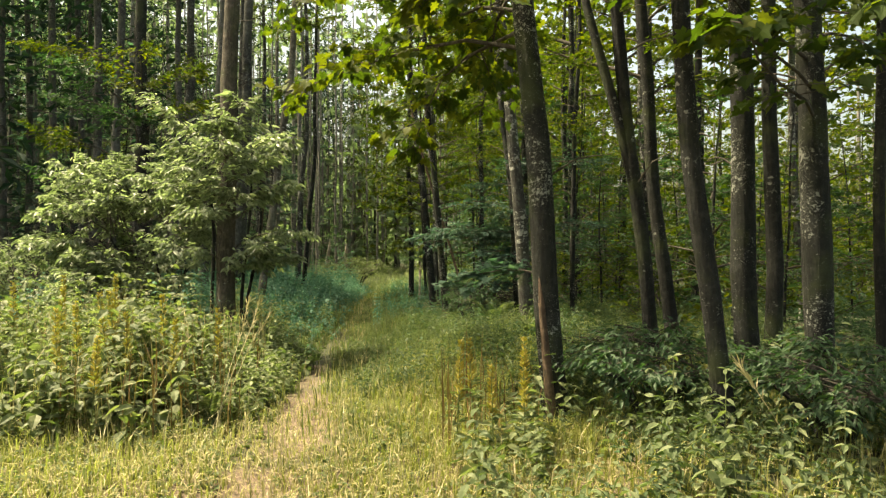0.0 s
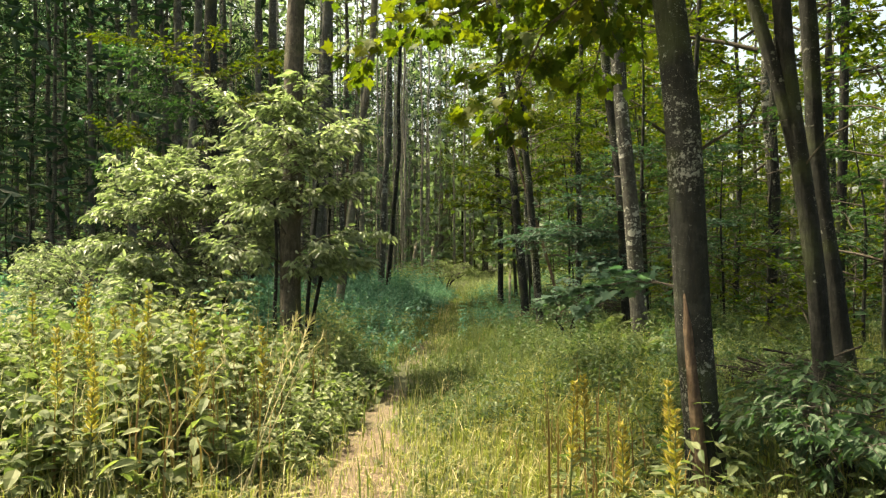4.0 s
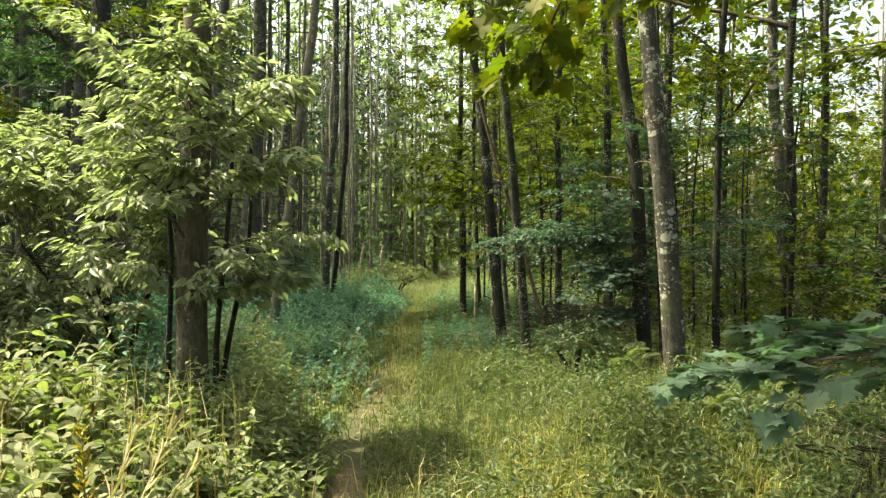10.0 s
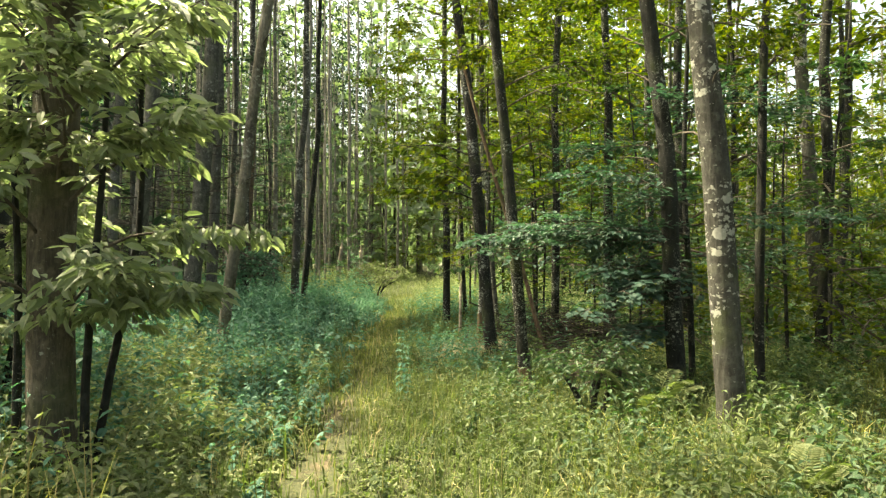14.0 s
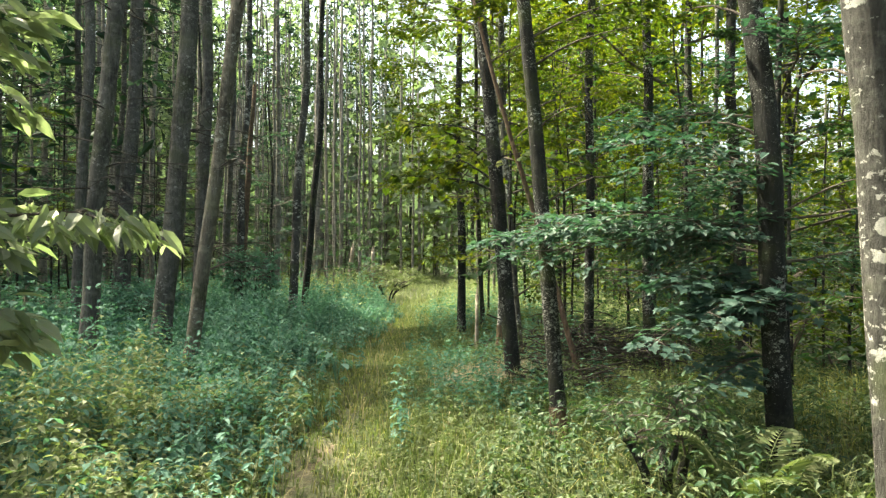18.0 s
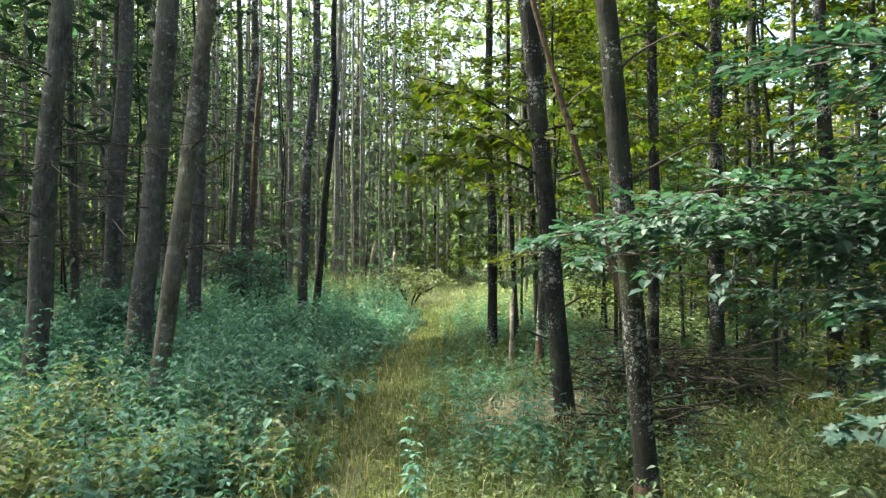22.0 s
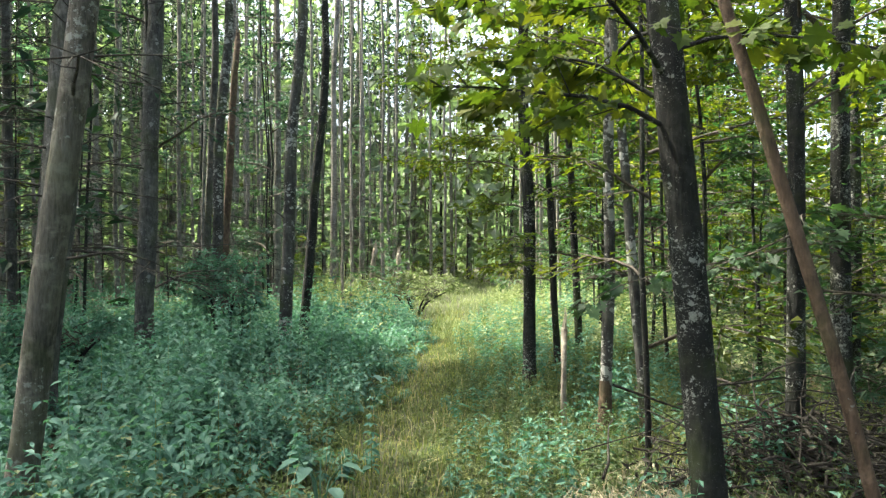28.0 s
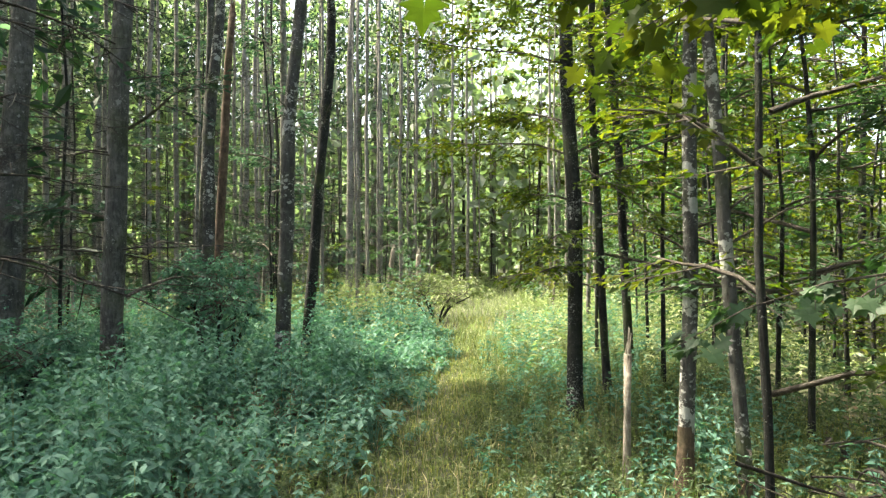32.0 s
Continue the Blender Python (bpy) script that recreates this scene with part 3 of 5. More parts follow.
part("trunk", mesh_np("trunk", *tube(c, np.linspace(0.034, 0.018, 12), 9, 0.06), M_RED), lean_tree)
part("dead_branch", mesh_np("dead_branch", *tube(curve(c[7], c[7] + [0.7, 0.2, 0.5], 0.05), np.linspace(0.009, 0.003, 7), 4), M_TWIG), lean_tree)
tagged(lean_tree, "thin broken leaning stem with peeling reddish bark", "tree")

# maple foliage: the low branch and the overhanging bough of the first maple
bough(tree_a, along(tree_a, 1.22), (0.06, 5.85, 1.35), 0.05, 0.32, 18, 190, 0.084, L_TEAL, 60, M_TWIG, 0.007, maple=True, hang=0.2, flat=0.2, thick=0.3, label="blue-green maple leaves on a low branch")
bough(tree_a, along(tree_a, 1.2), (0.5, 6.2, 1.41), 0.05, 0.4, 14, 140, 0.084, L_TEAL, 61, M_TWIG, 0.007, maple=True, hang=0.35)
for i, (q, n) in enumerate([((-1.55, 6.7, 3.05), 230), ((-0.35, 6.95, 2.55), 200), ((-0.9, 7.6, 3.5), 260), ((0.35, 6.9, 2.95), 200), ((-0.2, 5.6, 3.55), 200), ((0.3, 4.4, 3.1), 120), ((0.5, 7.8, 3.6), 220), ((-1.3, 6.2, 3.9), 240), ((-0.6, 7.2, 4.1), 240), ((-1.7, 8.0, 4.3), 240)]):
    bough(tree_a, along(tree_a, 3.0 + 0.15 * i), q, 0.25, 0.75, 14, n, 0.115, L_MAPLE, 70 + i, M_TWIG, 0.02, maple=True, hang=0.7, flat=0.6, label="yellow-green maple leaves")
for i, (q, n) in enumerate([((1.2, 2.9, 2.55), 80), ((1.35, 3.6, 2.75), 100), ((1.0, 3.6, 3.2), 110), ((2.6, 3.9, 2.6), 100), ((1.9, 2.5, 2.5), 70), ((2.4, 3.0, 2.6), 90)]):
    bough(tree_d, along(tree_d, 2.2 + 0.2 * i), q, 0.12, 0.5, 9, n, 0.115, L_MAPLE, 90 + i, M_TWIG, 0.014, maple=True, hang=0.5, flat=0.5)
# unseen boughs, added high up to keep sun off the trunks below
for i, q in enumerate([(0.2, 3.8, 4.2), (-0.2, 4.0, 5.0), (0.5, 3.6, 3.75), (0.0, 3.9, 4.6), (-0.5, 4.2, 5.6), (0.35, 3.3, 4.4), (0.6, 4.4, 4.3)]):
    bough(tree_d, along(tree_d, q[2] - 0.7), q, 0.1, 0.9, 13, 230, 0.12, L_MAPLE, 650 + i, M_TWIG, 0.016, maple=True, hang=0.5, flat=0.5, label="yellow-green maple leaves")
for i, (q, n) in enumerate([((-1.5, 14.2, 2.5), 110), ((-1.2, 14.9, 2.75), 110), ((-1.35, 13.6, 3.0), 90), ((0.55, 14.3, 2.6), 90), ((-0.9, 15.8, 2.6), 90), ((-1.7, 15.3, 3.2), 110), ((0.2, 15.6, 3.1), 90)]):
    bough(tree_o, along(tree_o, 2.25 + 0.12 * i), q, 0.1, 0.6, 12, n, 0.10, L_MAPLE, 100 + i, M_BARK_DARK, 0.014, maple=True, hang=0.55, flat=0.55, label="yellow-green maple leaves over the path")
for i, (q, n) in enumerate([((-0.75, 15.75, 1.42), 50), ((-0.1, 15.9, 1.5), 50), ((0.6, 15.5, 1.9), 60)]):
    bough(tree_x, along(tree_x, 1.6 + 0.1 * i), q, 0.05, 0.35, 8, n, 0.10, L_BEECH, 110 + i, M_TWIG, 0.01, maple=True, hang=0.5)
for i, (q, n) in enumerate([((-1.55, 18.3, 1.6), 260), ((-1.3, 18.9, 1.75), 220), ((-1.7, 19.6, 2.3), 240), ((-0.2, 19.0, 2.0), 240), ((-1.6, 20.2, 3.2), 260)]):
    bough(tree_u, along(tree_u, 1.5 + 0.35 * i), q, 0.08, 0.5, 10, n, 0.075, L_MAPLE, 120 + i, M_TWIG, 0.012)


def leafy(t, n, zlo, zhi, reach, per, leaf, seed, size=0.08):
    """Leafy boughs up a tree's trunk."""
    r = np.random.default_rng(seed)
    for i in range(n):
        z = zlo + (zhi - zlo) * (i + 0.5) / n
        a = i * 2.4 + r.uniform(-0.4, 0.4)
        ln = reach * r.uniform(0.65, 1.15)
        p = along(t, z)
        bough(t, p, p + [math.cos(a) * ln, math.sin(a) * ln, 0.15 * ln], 0.12, 0.5 * ln, 12, per, size, leaf, seed * 50 + i, M_TWIG, 0.012, flat=0.45, hang=0.2)


leafy(tree_u, 18, 2.2, 7.5, 1.9, 330, L_CROWN, 601)
leafy(tree_u2, 14, 2.4, 7.5, 1.9, 320, L_CROWN, 602)
leafy(tree_x, 12, 2.4, 6.5, 1.5, 280, L_CROWN, 603)
leafy(tree_e2, 5, 2.6, 5.5, 1.3, 300, L_CROWN, 604)
leafy(tree_c, 4, 3.2, 5.5, 1.4, 300, L_CROWN, 605)
leafy(tree_v, 5, 2.9, 5.5, 1.4, 300, L_CROWN, 606)
leafy(tree_m, 4, 3.4, 6.0, 1.3, 280, L_CROWN, 607)
leafy(tree_w, 7, 4.0, 9.0, 1.8, 300, L_CROWN, 608)
leafy(tree_y, 7, 3.0, 6.0, 1.2, 260, L_CROWN, 609)
leafy(tree_e, 4, 2.8, 5.5, 1.3, 280, L_CROWN, 611)
leafy(tree_o, 7, 3.4, 6.5, 1.5, 280, L_CROWN, 612)
leafy(tree_z, 7, 3.2, 6.0, 1.2, 260, L_CROWN, 613)
leafy(tree_x2, 7, 3.4, 6.5, 1.3, 260, L_CROWN, 614)
leafy(tree_f, 6, 2.6, 4.6, 1.1, 240, L_CROWN, 615)
# boughs added above the view on these two trees to shade the trunks
leafy(tree_d, 5, 3.7, 7.2, 1.9, 330, L_CROWN, 616)
leafy(tree_b, 4, 3.6, 6.8, 1.6, 300, L_CROWN, 617)
# unseen high boughs, added to cast shade on the verge across the path
leafy(tree_sh, 5, 6.6, 8.6, 1.5, 300, L_CROWN, 618)
leafy(tree_p, 6, 3.0, 5.0, 1.2, 240, L_MAPLE, 610)

# young beech whose flat sprays reach towards the path
beech = tree(1.65, 12.15, -0.02, 0.06, 130, M_BARK_DARK, h=6.0, crown=0, name="beech_sapling", label="young beech with flat layered sprays of dark leaves")
SPRAYS = [(-0.58, 11.95, 1.80, 1.55), (-0.42, 11.5, 1.76, 1.5), (-0.12, 11.35, 1.93, 1.6), (0.15, 11.8, 1.88, 1.6), (0.5, 11.15, 1.92, 1.6), (0.35, 12.5, 1.84, 1.55), (-0.2, 12.2, 1.90, 1.6), (-0.3, 11.75, 1.84, 1.55),
          (0.06, 10.6, 2.3, 2.0), (0.95, 13.4, 1.5, 1.3), (2.6, 11.2, 2.0, 1.7), (2.8, 13.0, 1.65, 1.4), (0.5, 12.9, 2.8, 2.4), (1.2, 10.9, 3.0, 2.6), (2.9, 12.2, 3.2, 2.8), (0.9, 11.4, 2.2, 1.9)]
for i, (x, y, z, base) in enumerate(SPRAYS):
    bough(beech, along(beech, base), (x, y, z), 0.05, 0.62, 24, 430, 0.062, L_SPRAY, 140 + i, M_TWIG, 0.012, flat=0.17, hang=0.03, detail=1, slim=0.66, thick=0.2)
for i, (x, y, z, base, n) in enumerate([(0.45, 11.1, 1.5, 1.3, 130), (0.6, 10.8, 1.4, 1.2, 130), (0.36, 10.8, 1.22, 1.0, 110), (0.66, 11.0, 0.92, 0.75, 110), (0.9, 10.9, 1.42, 1.2, 110)]):
    bough(beech, along(beech, base), (x, y, z), 0.1, 0.42, 14, int(1.7 * n), 0.075, L_SPRAY, 160 + i, M_TWIG, 0.011, flat=0.25, hang=0.2, maple=True)

# side shoots on the trunk at the shrub
for i, (dx, dy, z) in enumerate([(-1.0, -0.3, 2.5), (0.9, -0.2, 2.4), (0.7, -0.6, 1.6), (-0.7, -0.7, 1.7), (0.2, -0.9, 2.9), (1.0, 0.3, 1.9), (-0.9, 0.5, 3.1), (0.5, 0.6, 3.2), (-0.2, -0.8, 2.1), (0.95, -0.3, 3.0), (-1.2, -0.1, 3.6), (0.3, -0.3, 3.5), (-0.35, -0.6, 2.6), (0.45, -0.7, 2.5), (0.1, -0.6, 3.2), (0.85, -0.2, 1.5)]):
    bough(tree_sh, along(tree_sh, 0.75 * z - 0.2), (-2.86 + dx, 9.15 + dy, z), 0.1, 0.5, 14, 360, 0.112, L_SHRUB_SHEEN, 170 + i, M_TWIG, 0.013, hang=0.75, flat=0.6, detail=1, slim=0.36)
# leafy lower boughs of the dark trunk behind it
for i, (dx, dy, z) in enumerate([(-1.6, -0.6, 3.6), (0.2, -1.2, 3.9), (1.3, -0.5, 4.2), (-0.8, -1.2, 4.6), (1.0, 0.4, 4.9), (-1.8, 0.4, 4.4), (0.6, -1.4, 4.8), (-1.2, -0.9, 2.9), (-2.2, -0.2, 5.3)]):
    bough(tree_back, along(tree_back, z - 0.9), (-5.4 + dx, 12.3 + dy, z), 0.1, 0.9, 12, 420, 0.10, L_BEECH if i % 2 else L_CROWN, 190 + i, M_TWIG, 0.018, hang=0.5, flat=0.5, slim=0.45)
e = np.array(tree_sh.location)
for i, (dx, dy, tx) in enumerate([(-0.17, -0.05, -0.05), (0.22, -0.1, 0.12), (0.15, 0.15, 0.3), (-0.1, 0.2, -0.25)]):
    c = curve((dx, dy, -0.1), (dx + tx, dy, 2.6), 0, 8, 0.03)
    part("shoot", mesh_np("shoot", *tube(c, np.linspace(0.028, 0.012, 8), 7, 0.04), M_BARK_DARK), tree_sh)


# the bright shrub with several stems
def shrub(x, y, seed, r, zr, clumps, per, size, leaf, label, stems=6, name="shrub", off=(0, 0)):
    rng = np.random.default_rng(seed)
    s = new(name)
    s.location = (x, y, float(ground_z(x, y)))
    tips = []
    for i in range(stems):
        a = i * 6.28 / stems + rng.uniform(-0.4, 0.4)
        q = np.array([off[0] * 0.6 + math.cos(a) * r * 0.55, off[1] * 0.6 + math.sin(a) * r * 0.45, zr[0] * 0.5 + zr[1] * 0.4])
        c = curve((0.06 * math.cos(a), 0.06 * math.sin(a), -0.05), q, 0.12, 9, 0.05, rng)
        part("stem", mesh_np("stem", *tube(c, np.linspace(0.034, 0.012, 9), 7, 0.04, rng), M_BARK_DARK), s)
        tips.append(c)
    wood, lfs = [], []
    for i in range(clumps):
        d = unit(rng.normal(size=3))
        rr = rng.uniform(0.55, 1.0) ** 0.5
        zc, zh = (zr[0] + zr[1]) / 2, (zr[1] - zr[0]) / 2
        q = np.array([off[0] + d[0] * r * rr, off[1] + d[1] * r * 0.8 * rr, zc + d[2] * zh * rr])
        c = tips[rng.integers(stems)]
        p0 = c[rng.integers(4, 9)]
        far = q - p0
        p0 = q - far * min(1.0, 0.9 / max(np.linalg.norm(far), 0.1))
        main, w, lf = spray(p0, q, 0.06, 0.3, 7, per, size, rng, 0.5, r0=0.007, hang=0.7, start=0.35, detail=1, slim=0.38)
        wood += [main] + w
        lfs.append(lf)
    tagged(part("twig_work", mesh_np("twig_work", *gather(wood), M_TWIG), s), kind="stuff")
    tagged(part("crown", mesh_np("crown", *gather(lfs), leaf, smooth=False), s), kind="stuff")
    return tagged(s, label, "shrub")


shrub(-4.29, 10.72, 201, 1.5, (0.5, 2.8), 150, 100, 0.105, L_SHRUB_SHEEN, "shrub with drooping narrow leaves on dark stems, sunlit sheen in its pale colour", off=(-0.35, -0.6))
shrub(-4.75, 9.5, 210, 0.85, (0.2, 1.25), 60, 70, 0.09, L_SHRUB_SHEEN, "low leafy shoots under the bright shrub", stems=5)
shrub(-6.6, 10.6, 202, 1.1, (0.3, 1.5), 50, 60, 0.085, L_SHRUB_SHEEN, "low pale green bush in the undergrowth")
shrub(-7.6, 12.2, 203, 1.3, (0.4, 1.9), 50, 60, 0.09, L_SHRUB_SHEEN, "low pale green bush in the undergrowth")
shrub(-5.3, 21.3, 204, 0.8, (0.5, 1.7), 50, 60, 0.08, L_NETTLE, "blue-green elder bush under the pines")
shrub(-6.6, 19.2, 205, 0.9, (0.3, 1.1), 40, 60, 0.08, L_NETTLE, "blue-green elder bush under the pines")
shrub(0.45, 10.9, 206, 0.45, (0.25, 0.75), 16, 45, 0.06, L_BEECH, "small dark-leaved seedling bush beside the path", stems=4)
shrub(1.55, 5.1, 207, 0.8, (0.2, 0.75), 40, 55, 0.07, L_BEECH, "low dark bramble in the shade of the maples", stems=5, name="bramble")
shrub(2.5, 4.4, 208, 0.8, (0.2, 0.7), 36, 55, 0.07, L_BEECH, "low dark bramble in the shade of the maples", stems=5, name="bramble")
shrub(-3.6, 29.5, 209, 1.5, (0.3, 1.3), 50, 50, 0.10, L_WEED, "pale bush at the bend of the path")

# ---- woodland behind: prototypes and their copies ----
rng = np.random.default_rng(5)


def proto_deciduous(seed, h, crown, dia, mat, scale=1.0):
    t = new("deciduous_tree")
    r = np.random.default_rng(seed)
    axis = stem_points(0, (r.uniform(-0.04, 0.04), r.uniform(-0.04, 0.04)), h, bend=0.05, n=9, rng=r)
    part("trunk", trunk_mesh(axis, dia, h, mat, 8, 0.03, rng=r), t)
    put_crown(t, axis, crown, seed % 3, 0, scale)
    return tagged(t, "slender woodland tree with yellow-green leaves", "tree", "woodland trees")


def proto_sapling(seed, h, R, leaf, n, size):
    t = new("sapling")
    r = np.random.default_rng(seed)
    axis = stem_points(0, (r.uniform(-0.06, 0.06), 0), h, bend=0.05, n=7, rng=r)
    part("trunk", trunk_mesh(axis, 0.05, h, M_BARK_DARK, 6, 0.03, 0.3, rng=r), t)
    limbs, twigs, lf = crown_meshes(seed, h - 0.9, R, 10, n, size, leaf, up=0.15, flat=0.3, joined=True)
    m = Matrix.Translation((0, 0, 0.9))
    tagged(part("twig_work", twigs, t, at=m), kind="stuff")
    tagged(part("crown", lf, t, at=m), kind="stuff")
    return tagged(t, "leafy sapling with layered green foliage in the understorey", "tree", "understorey saplings")


def proto_bush(seed, h, R, leaf):
    t = new("bush")
    limbs, twigs, lf = crown_meshes(seed, h, R, 8, 750, 0.085, leaf, up=0.45, flat=0.45, joined=True)
    for l in limbs[:1]:
        part("stem", l, t)
    tagged(part("twig_work", twigs, t), kind="stuff")
    tagged(part("crown", lf, t), kind="stuff")
    return tagged(t, "low leafy bush in the shade of the wood", "bush", "understorey bushes")


def needle_mesh(seed, n, H, R):
    r = np.random.default_rng(seed)
    z = r.uniform(0, 1, n)
    a = r.uniform(0, 6.28, n)
    rad = R * (1 - 0.75 * z) * np.sqrt(r.uniform(0.03, 1, n))
    tier = np.round(z * 9) / 9
    P = np.stack([np.cos(a) * rad, np.sin(a) * rad, H * tier + r.normal(0, 0.14, n) - 0.15 * rad], -1)
    A = np.stack([np.cos(a), np.sin(a), r.normal(-0.2, 0.5, n)], -1) + r.normal(0, 0.6, (n, 3))
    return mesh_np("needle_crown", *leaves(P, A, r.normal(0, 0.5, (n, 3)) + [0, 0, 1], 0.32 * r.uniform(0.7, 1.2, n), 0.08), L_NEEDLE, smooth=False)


def pine_parts(t, axis, h, r, crown_from, needles, dead, low, reach=1.0):
    for i in range(dead):
        z = low + (crown_from - low) * r.uniform(0, 1) ** 1.7
        a = r.uniform(0, 6.28)
        ln = reach * r.uniform(0.5, 1.8)
        p = on_axis(axis, z)
        c = curve(p, p + [math.cos(a) * ln, math.sin(a) * ln, r.uniform(-0.3, 0.12) * ln], 0.05 * ln, 6, 0.04, r)
        wood = [tube(c, np.linspace(0.012, 0.003, 6), 4, 0, r)]
        for j in range(6):
            q = c[r.integers(2, 6)]
            b = a + r.choice([-1, 1]) * r.uniform(0.4, 1.1)
            d = np.array([math.cos(b), math.sin(b), r.uniform(-0.6, 0.15)]) * r.uniform(0.25, 0.6)
            wood.append(tube(np.stack([q, q + d * 0.5 - [0, 0, 0.02], q + d]), [0.005, 0.0035, 0.0015], 3, 0, r, cap=False))
        part("dead_branch", mesh_np("dead_branch", *gather(wood), M_BRUSH), t)
    tagged(part("needle_crown", needles, t, at=Matrix.Translation(on_axis(axis, crown_from))), kind="stuff")


NEEDLES = [needle_mesh(s, 330, 6.0, 1.6) for s in (1, 2)]


def pine(x, y, k, dia, seed, h=17.0, label="pine with a bare grey-brown trunk and dead side twigs", dead=26, ky=0.0, mat=None):
    r = np.random.default_rng(seed)
    t = new("pine_tree")
    t.location = (x, y, float(ground_z(x, y)))
    axis = stem_points(0, (k, ky), h, 0.4, 0.025, 32, r)
    part("trunk", trunk_mesh(axis, dia, h, mat or M_PINE, 12, 0.03, 0.35, r), t)
    pine_parts(t, axis, h, r, 10.5, NEEDLES[seed % 2], dead, 1.6)
    return tagged(t, label, "tree", "pines beside the footpath")


pine(-5.31, 15.13, 0.084, 0.21, 301)
pine(-5.22, 16.9, 0.082, 0.29, 302, label="thick pine leaning to the path, bare lower trunk")
pine(-4.03, 15.08, 0.14, 0.17, 303, label="slender leaning pine with a long split along its bark", dead=10, mat=M_TAN)
pine(-7.91, 20.8, 0.054, 0.31, 304)
pine(-5.95, 20.0, 0.029, 0.235, 305, label="straight dark pine standing in nettles")
pine(-6.9, 17.6, 0.03, 0.18, 307)
pine(-7.4, 15.3, 0.05, 0.2, 309)
pine(-8.6, 17.0, 0.02, 0.22, 310)
pine(-8.7, 22.0, 0.04, 0.14, 311)
pine(-7.0, 24.2, 0.03, 0.16, 312)


def proto_pine(seed, h, dia, bark):
    r = np.random.default_rng(seed)
    t = new("pine_tree")
    axis = stem_points(0, (r.uniform(-0.03, 0.03), 0), h, 0.6, 0.05, 7, r)
    part("trunk", trunk_mesh(axis, dia, h, bark, 7, 0.03, 0.35, r), t)
    pine_parts(t, axis, h, r, h * 0.55, NEEDLES[seed % 2], 5, 1.2)
    wood = []
    for i in range(46):
        z, a, ln = r.uniform(0.8, h * 0.6), r.uniform(0, 6.28), r.uniform(0.4, 1.5)
        p = on_axis(axis, z)
        wood.append(tube(curve(p, p + [math.cos(a) * ln, math.sin(a) * ln, -0.1 * ln], 0.08 * ln, 4, 0.05, r), np.linspace(0.011, 0.003, 4), 3, 0, r, cap=False))
    tagged(part("dead_twig_work", mesh_np("dead_twig_work", *gather(wood), M_BRUSH), t), kind="stuff")
    return tagged(t, "plantation pine with a straight bare trunk", "tree", "pine plantation")


def proto_pole(seed, h, dia):
    """A thin bare pine trunk, its crown left off to let sun in."""
    r = np.random.default_rng(seed)
    t = new("pine_pole")
    axis = stem_points(0, (r.normal(0, 0.03), 0.0), h, 0.3, 0.03, 10, r)
    part("trunk", trunk_mesh(axis, dia, h, M_PINE_HAZE, 7, 0.03, 0.4, r), t)
    for i in range(5):
        p = on_axis(axis, r.uniform(1.5, h * 0.9))
        a, ln = r.uniform(0, 6.28), r.uniform(0.3, 0.9)
        part("dead_branch", mesh_np("dead_branch", *tube(curve(p, p + [math.cos(a) * ln, math.sin(a) * ln, 0.1 * ln], 0.03, 4, 0.02, r), np.linspace(0.007, 0.002, 4), 4, 0, r), M_TWIG), t)
    return tagged(t, "thin bare pine trunk in the plantation, light in its pale tone", "tree", "bare pine poles")


def scatter(protos, spots, rng, lo, hi, spin=True):
    first = set()
    for i, (x, y) in enumerate(spots):
        k = int(rng.integers(len(protos)))
        s = rng.uniform(lo, hi)
        m = Matrix.Translation((x, y, float(ground_z(x, y)))) @ Matrix.Rotation(rng.uniform(0, 6.28), 4, "Z") @ Matrix.Scale(s, 4)
        if k not in first:
            first.add(k)
            protos[k].matrix_basis = m
        else:
            copy_thing_scaled(protos[k], m)


def copy_thing_scaled(ob, m):
    s = tuple(ob.scale)
    ob.scale = (1, 1, 1)
    made = copy_thing(ob, m)
    ob.scale = s
    return made


def spots(rng, n, box, gap, ok):
    out = []
    for _ in range(n * 30):
        x, y = rng.uniform(box[0], box[1]), rng.uniform(box[2], box[3])
        if ok(x, y) and all((x - a) ** 2 + (y - b) ** 2 > gap * gap for a, b in out):
            out.append((x, y))
            if len(out) == n:
                break
    return out


def off_path(x, y, g):
    return abs(x - float(path_x(y))) > g


ok = lambda x, y: x < -6.2 and not (-9.2 < x and y < 24.5) and off_path(x, y, 3.0)
stand = spots(rng, 190, (-34, -4, 9, 62), 1.3, lambda x, y: ((ok(x, y) and not (x > -17 and y < 13) and not (x > -11 and y < 16.5) and not (x > -14 and 24 < y < 39 and (x + y) % 1.0 > 0.12)) or (y > 38 and x < -5.5 and off_path(x, y, 3.4) and (3 * x + y) % 1.0 < 0.4)) and x > -0.75 * y - 5)
# the further pines take the bark with haze and light in its colour
for bark, pick in ((M_PINE, [q for q in stand if q[1] < 25]), (M_PINE_HAZE, [q for q in stand if q[1] >= 25])):
    scatter([proto_pine(s, h, d, bark) for s, h, d in ((1, 16, 0.17), (2, 18, 0.22), (3, 15, 0.13), (4, 17, 0.19))], pick, rng, 0.8, 1.15)
decid = [proto_deciduous(s, h, c, d, m, k) for s, h, c, d, m, k in ((11, 12, 4.6, 0.15, M_BARK_DARK, 1.0), (12, 14, 5.6, 0.19, M_BARK, 1.1), (13, 11, 3.6, 0.12, M_BARK_PALE, 0.95), (14, 13, 4.6, 0.14, M_BARK_DARK, 1.0))]
right = lambda x, y: x > 2.9 and off_path(x, y, 3.2) and x < 0.8 * y + 4 and (x < 7 or (x + 2 * y) % 1.0 < 0.25)
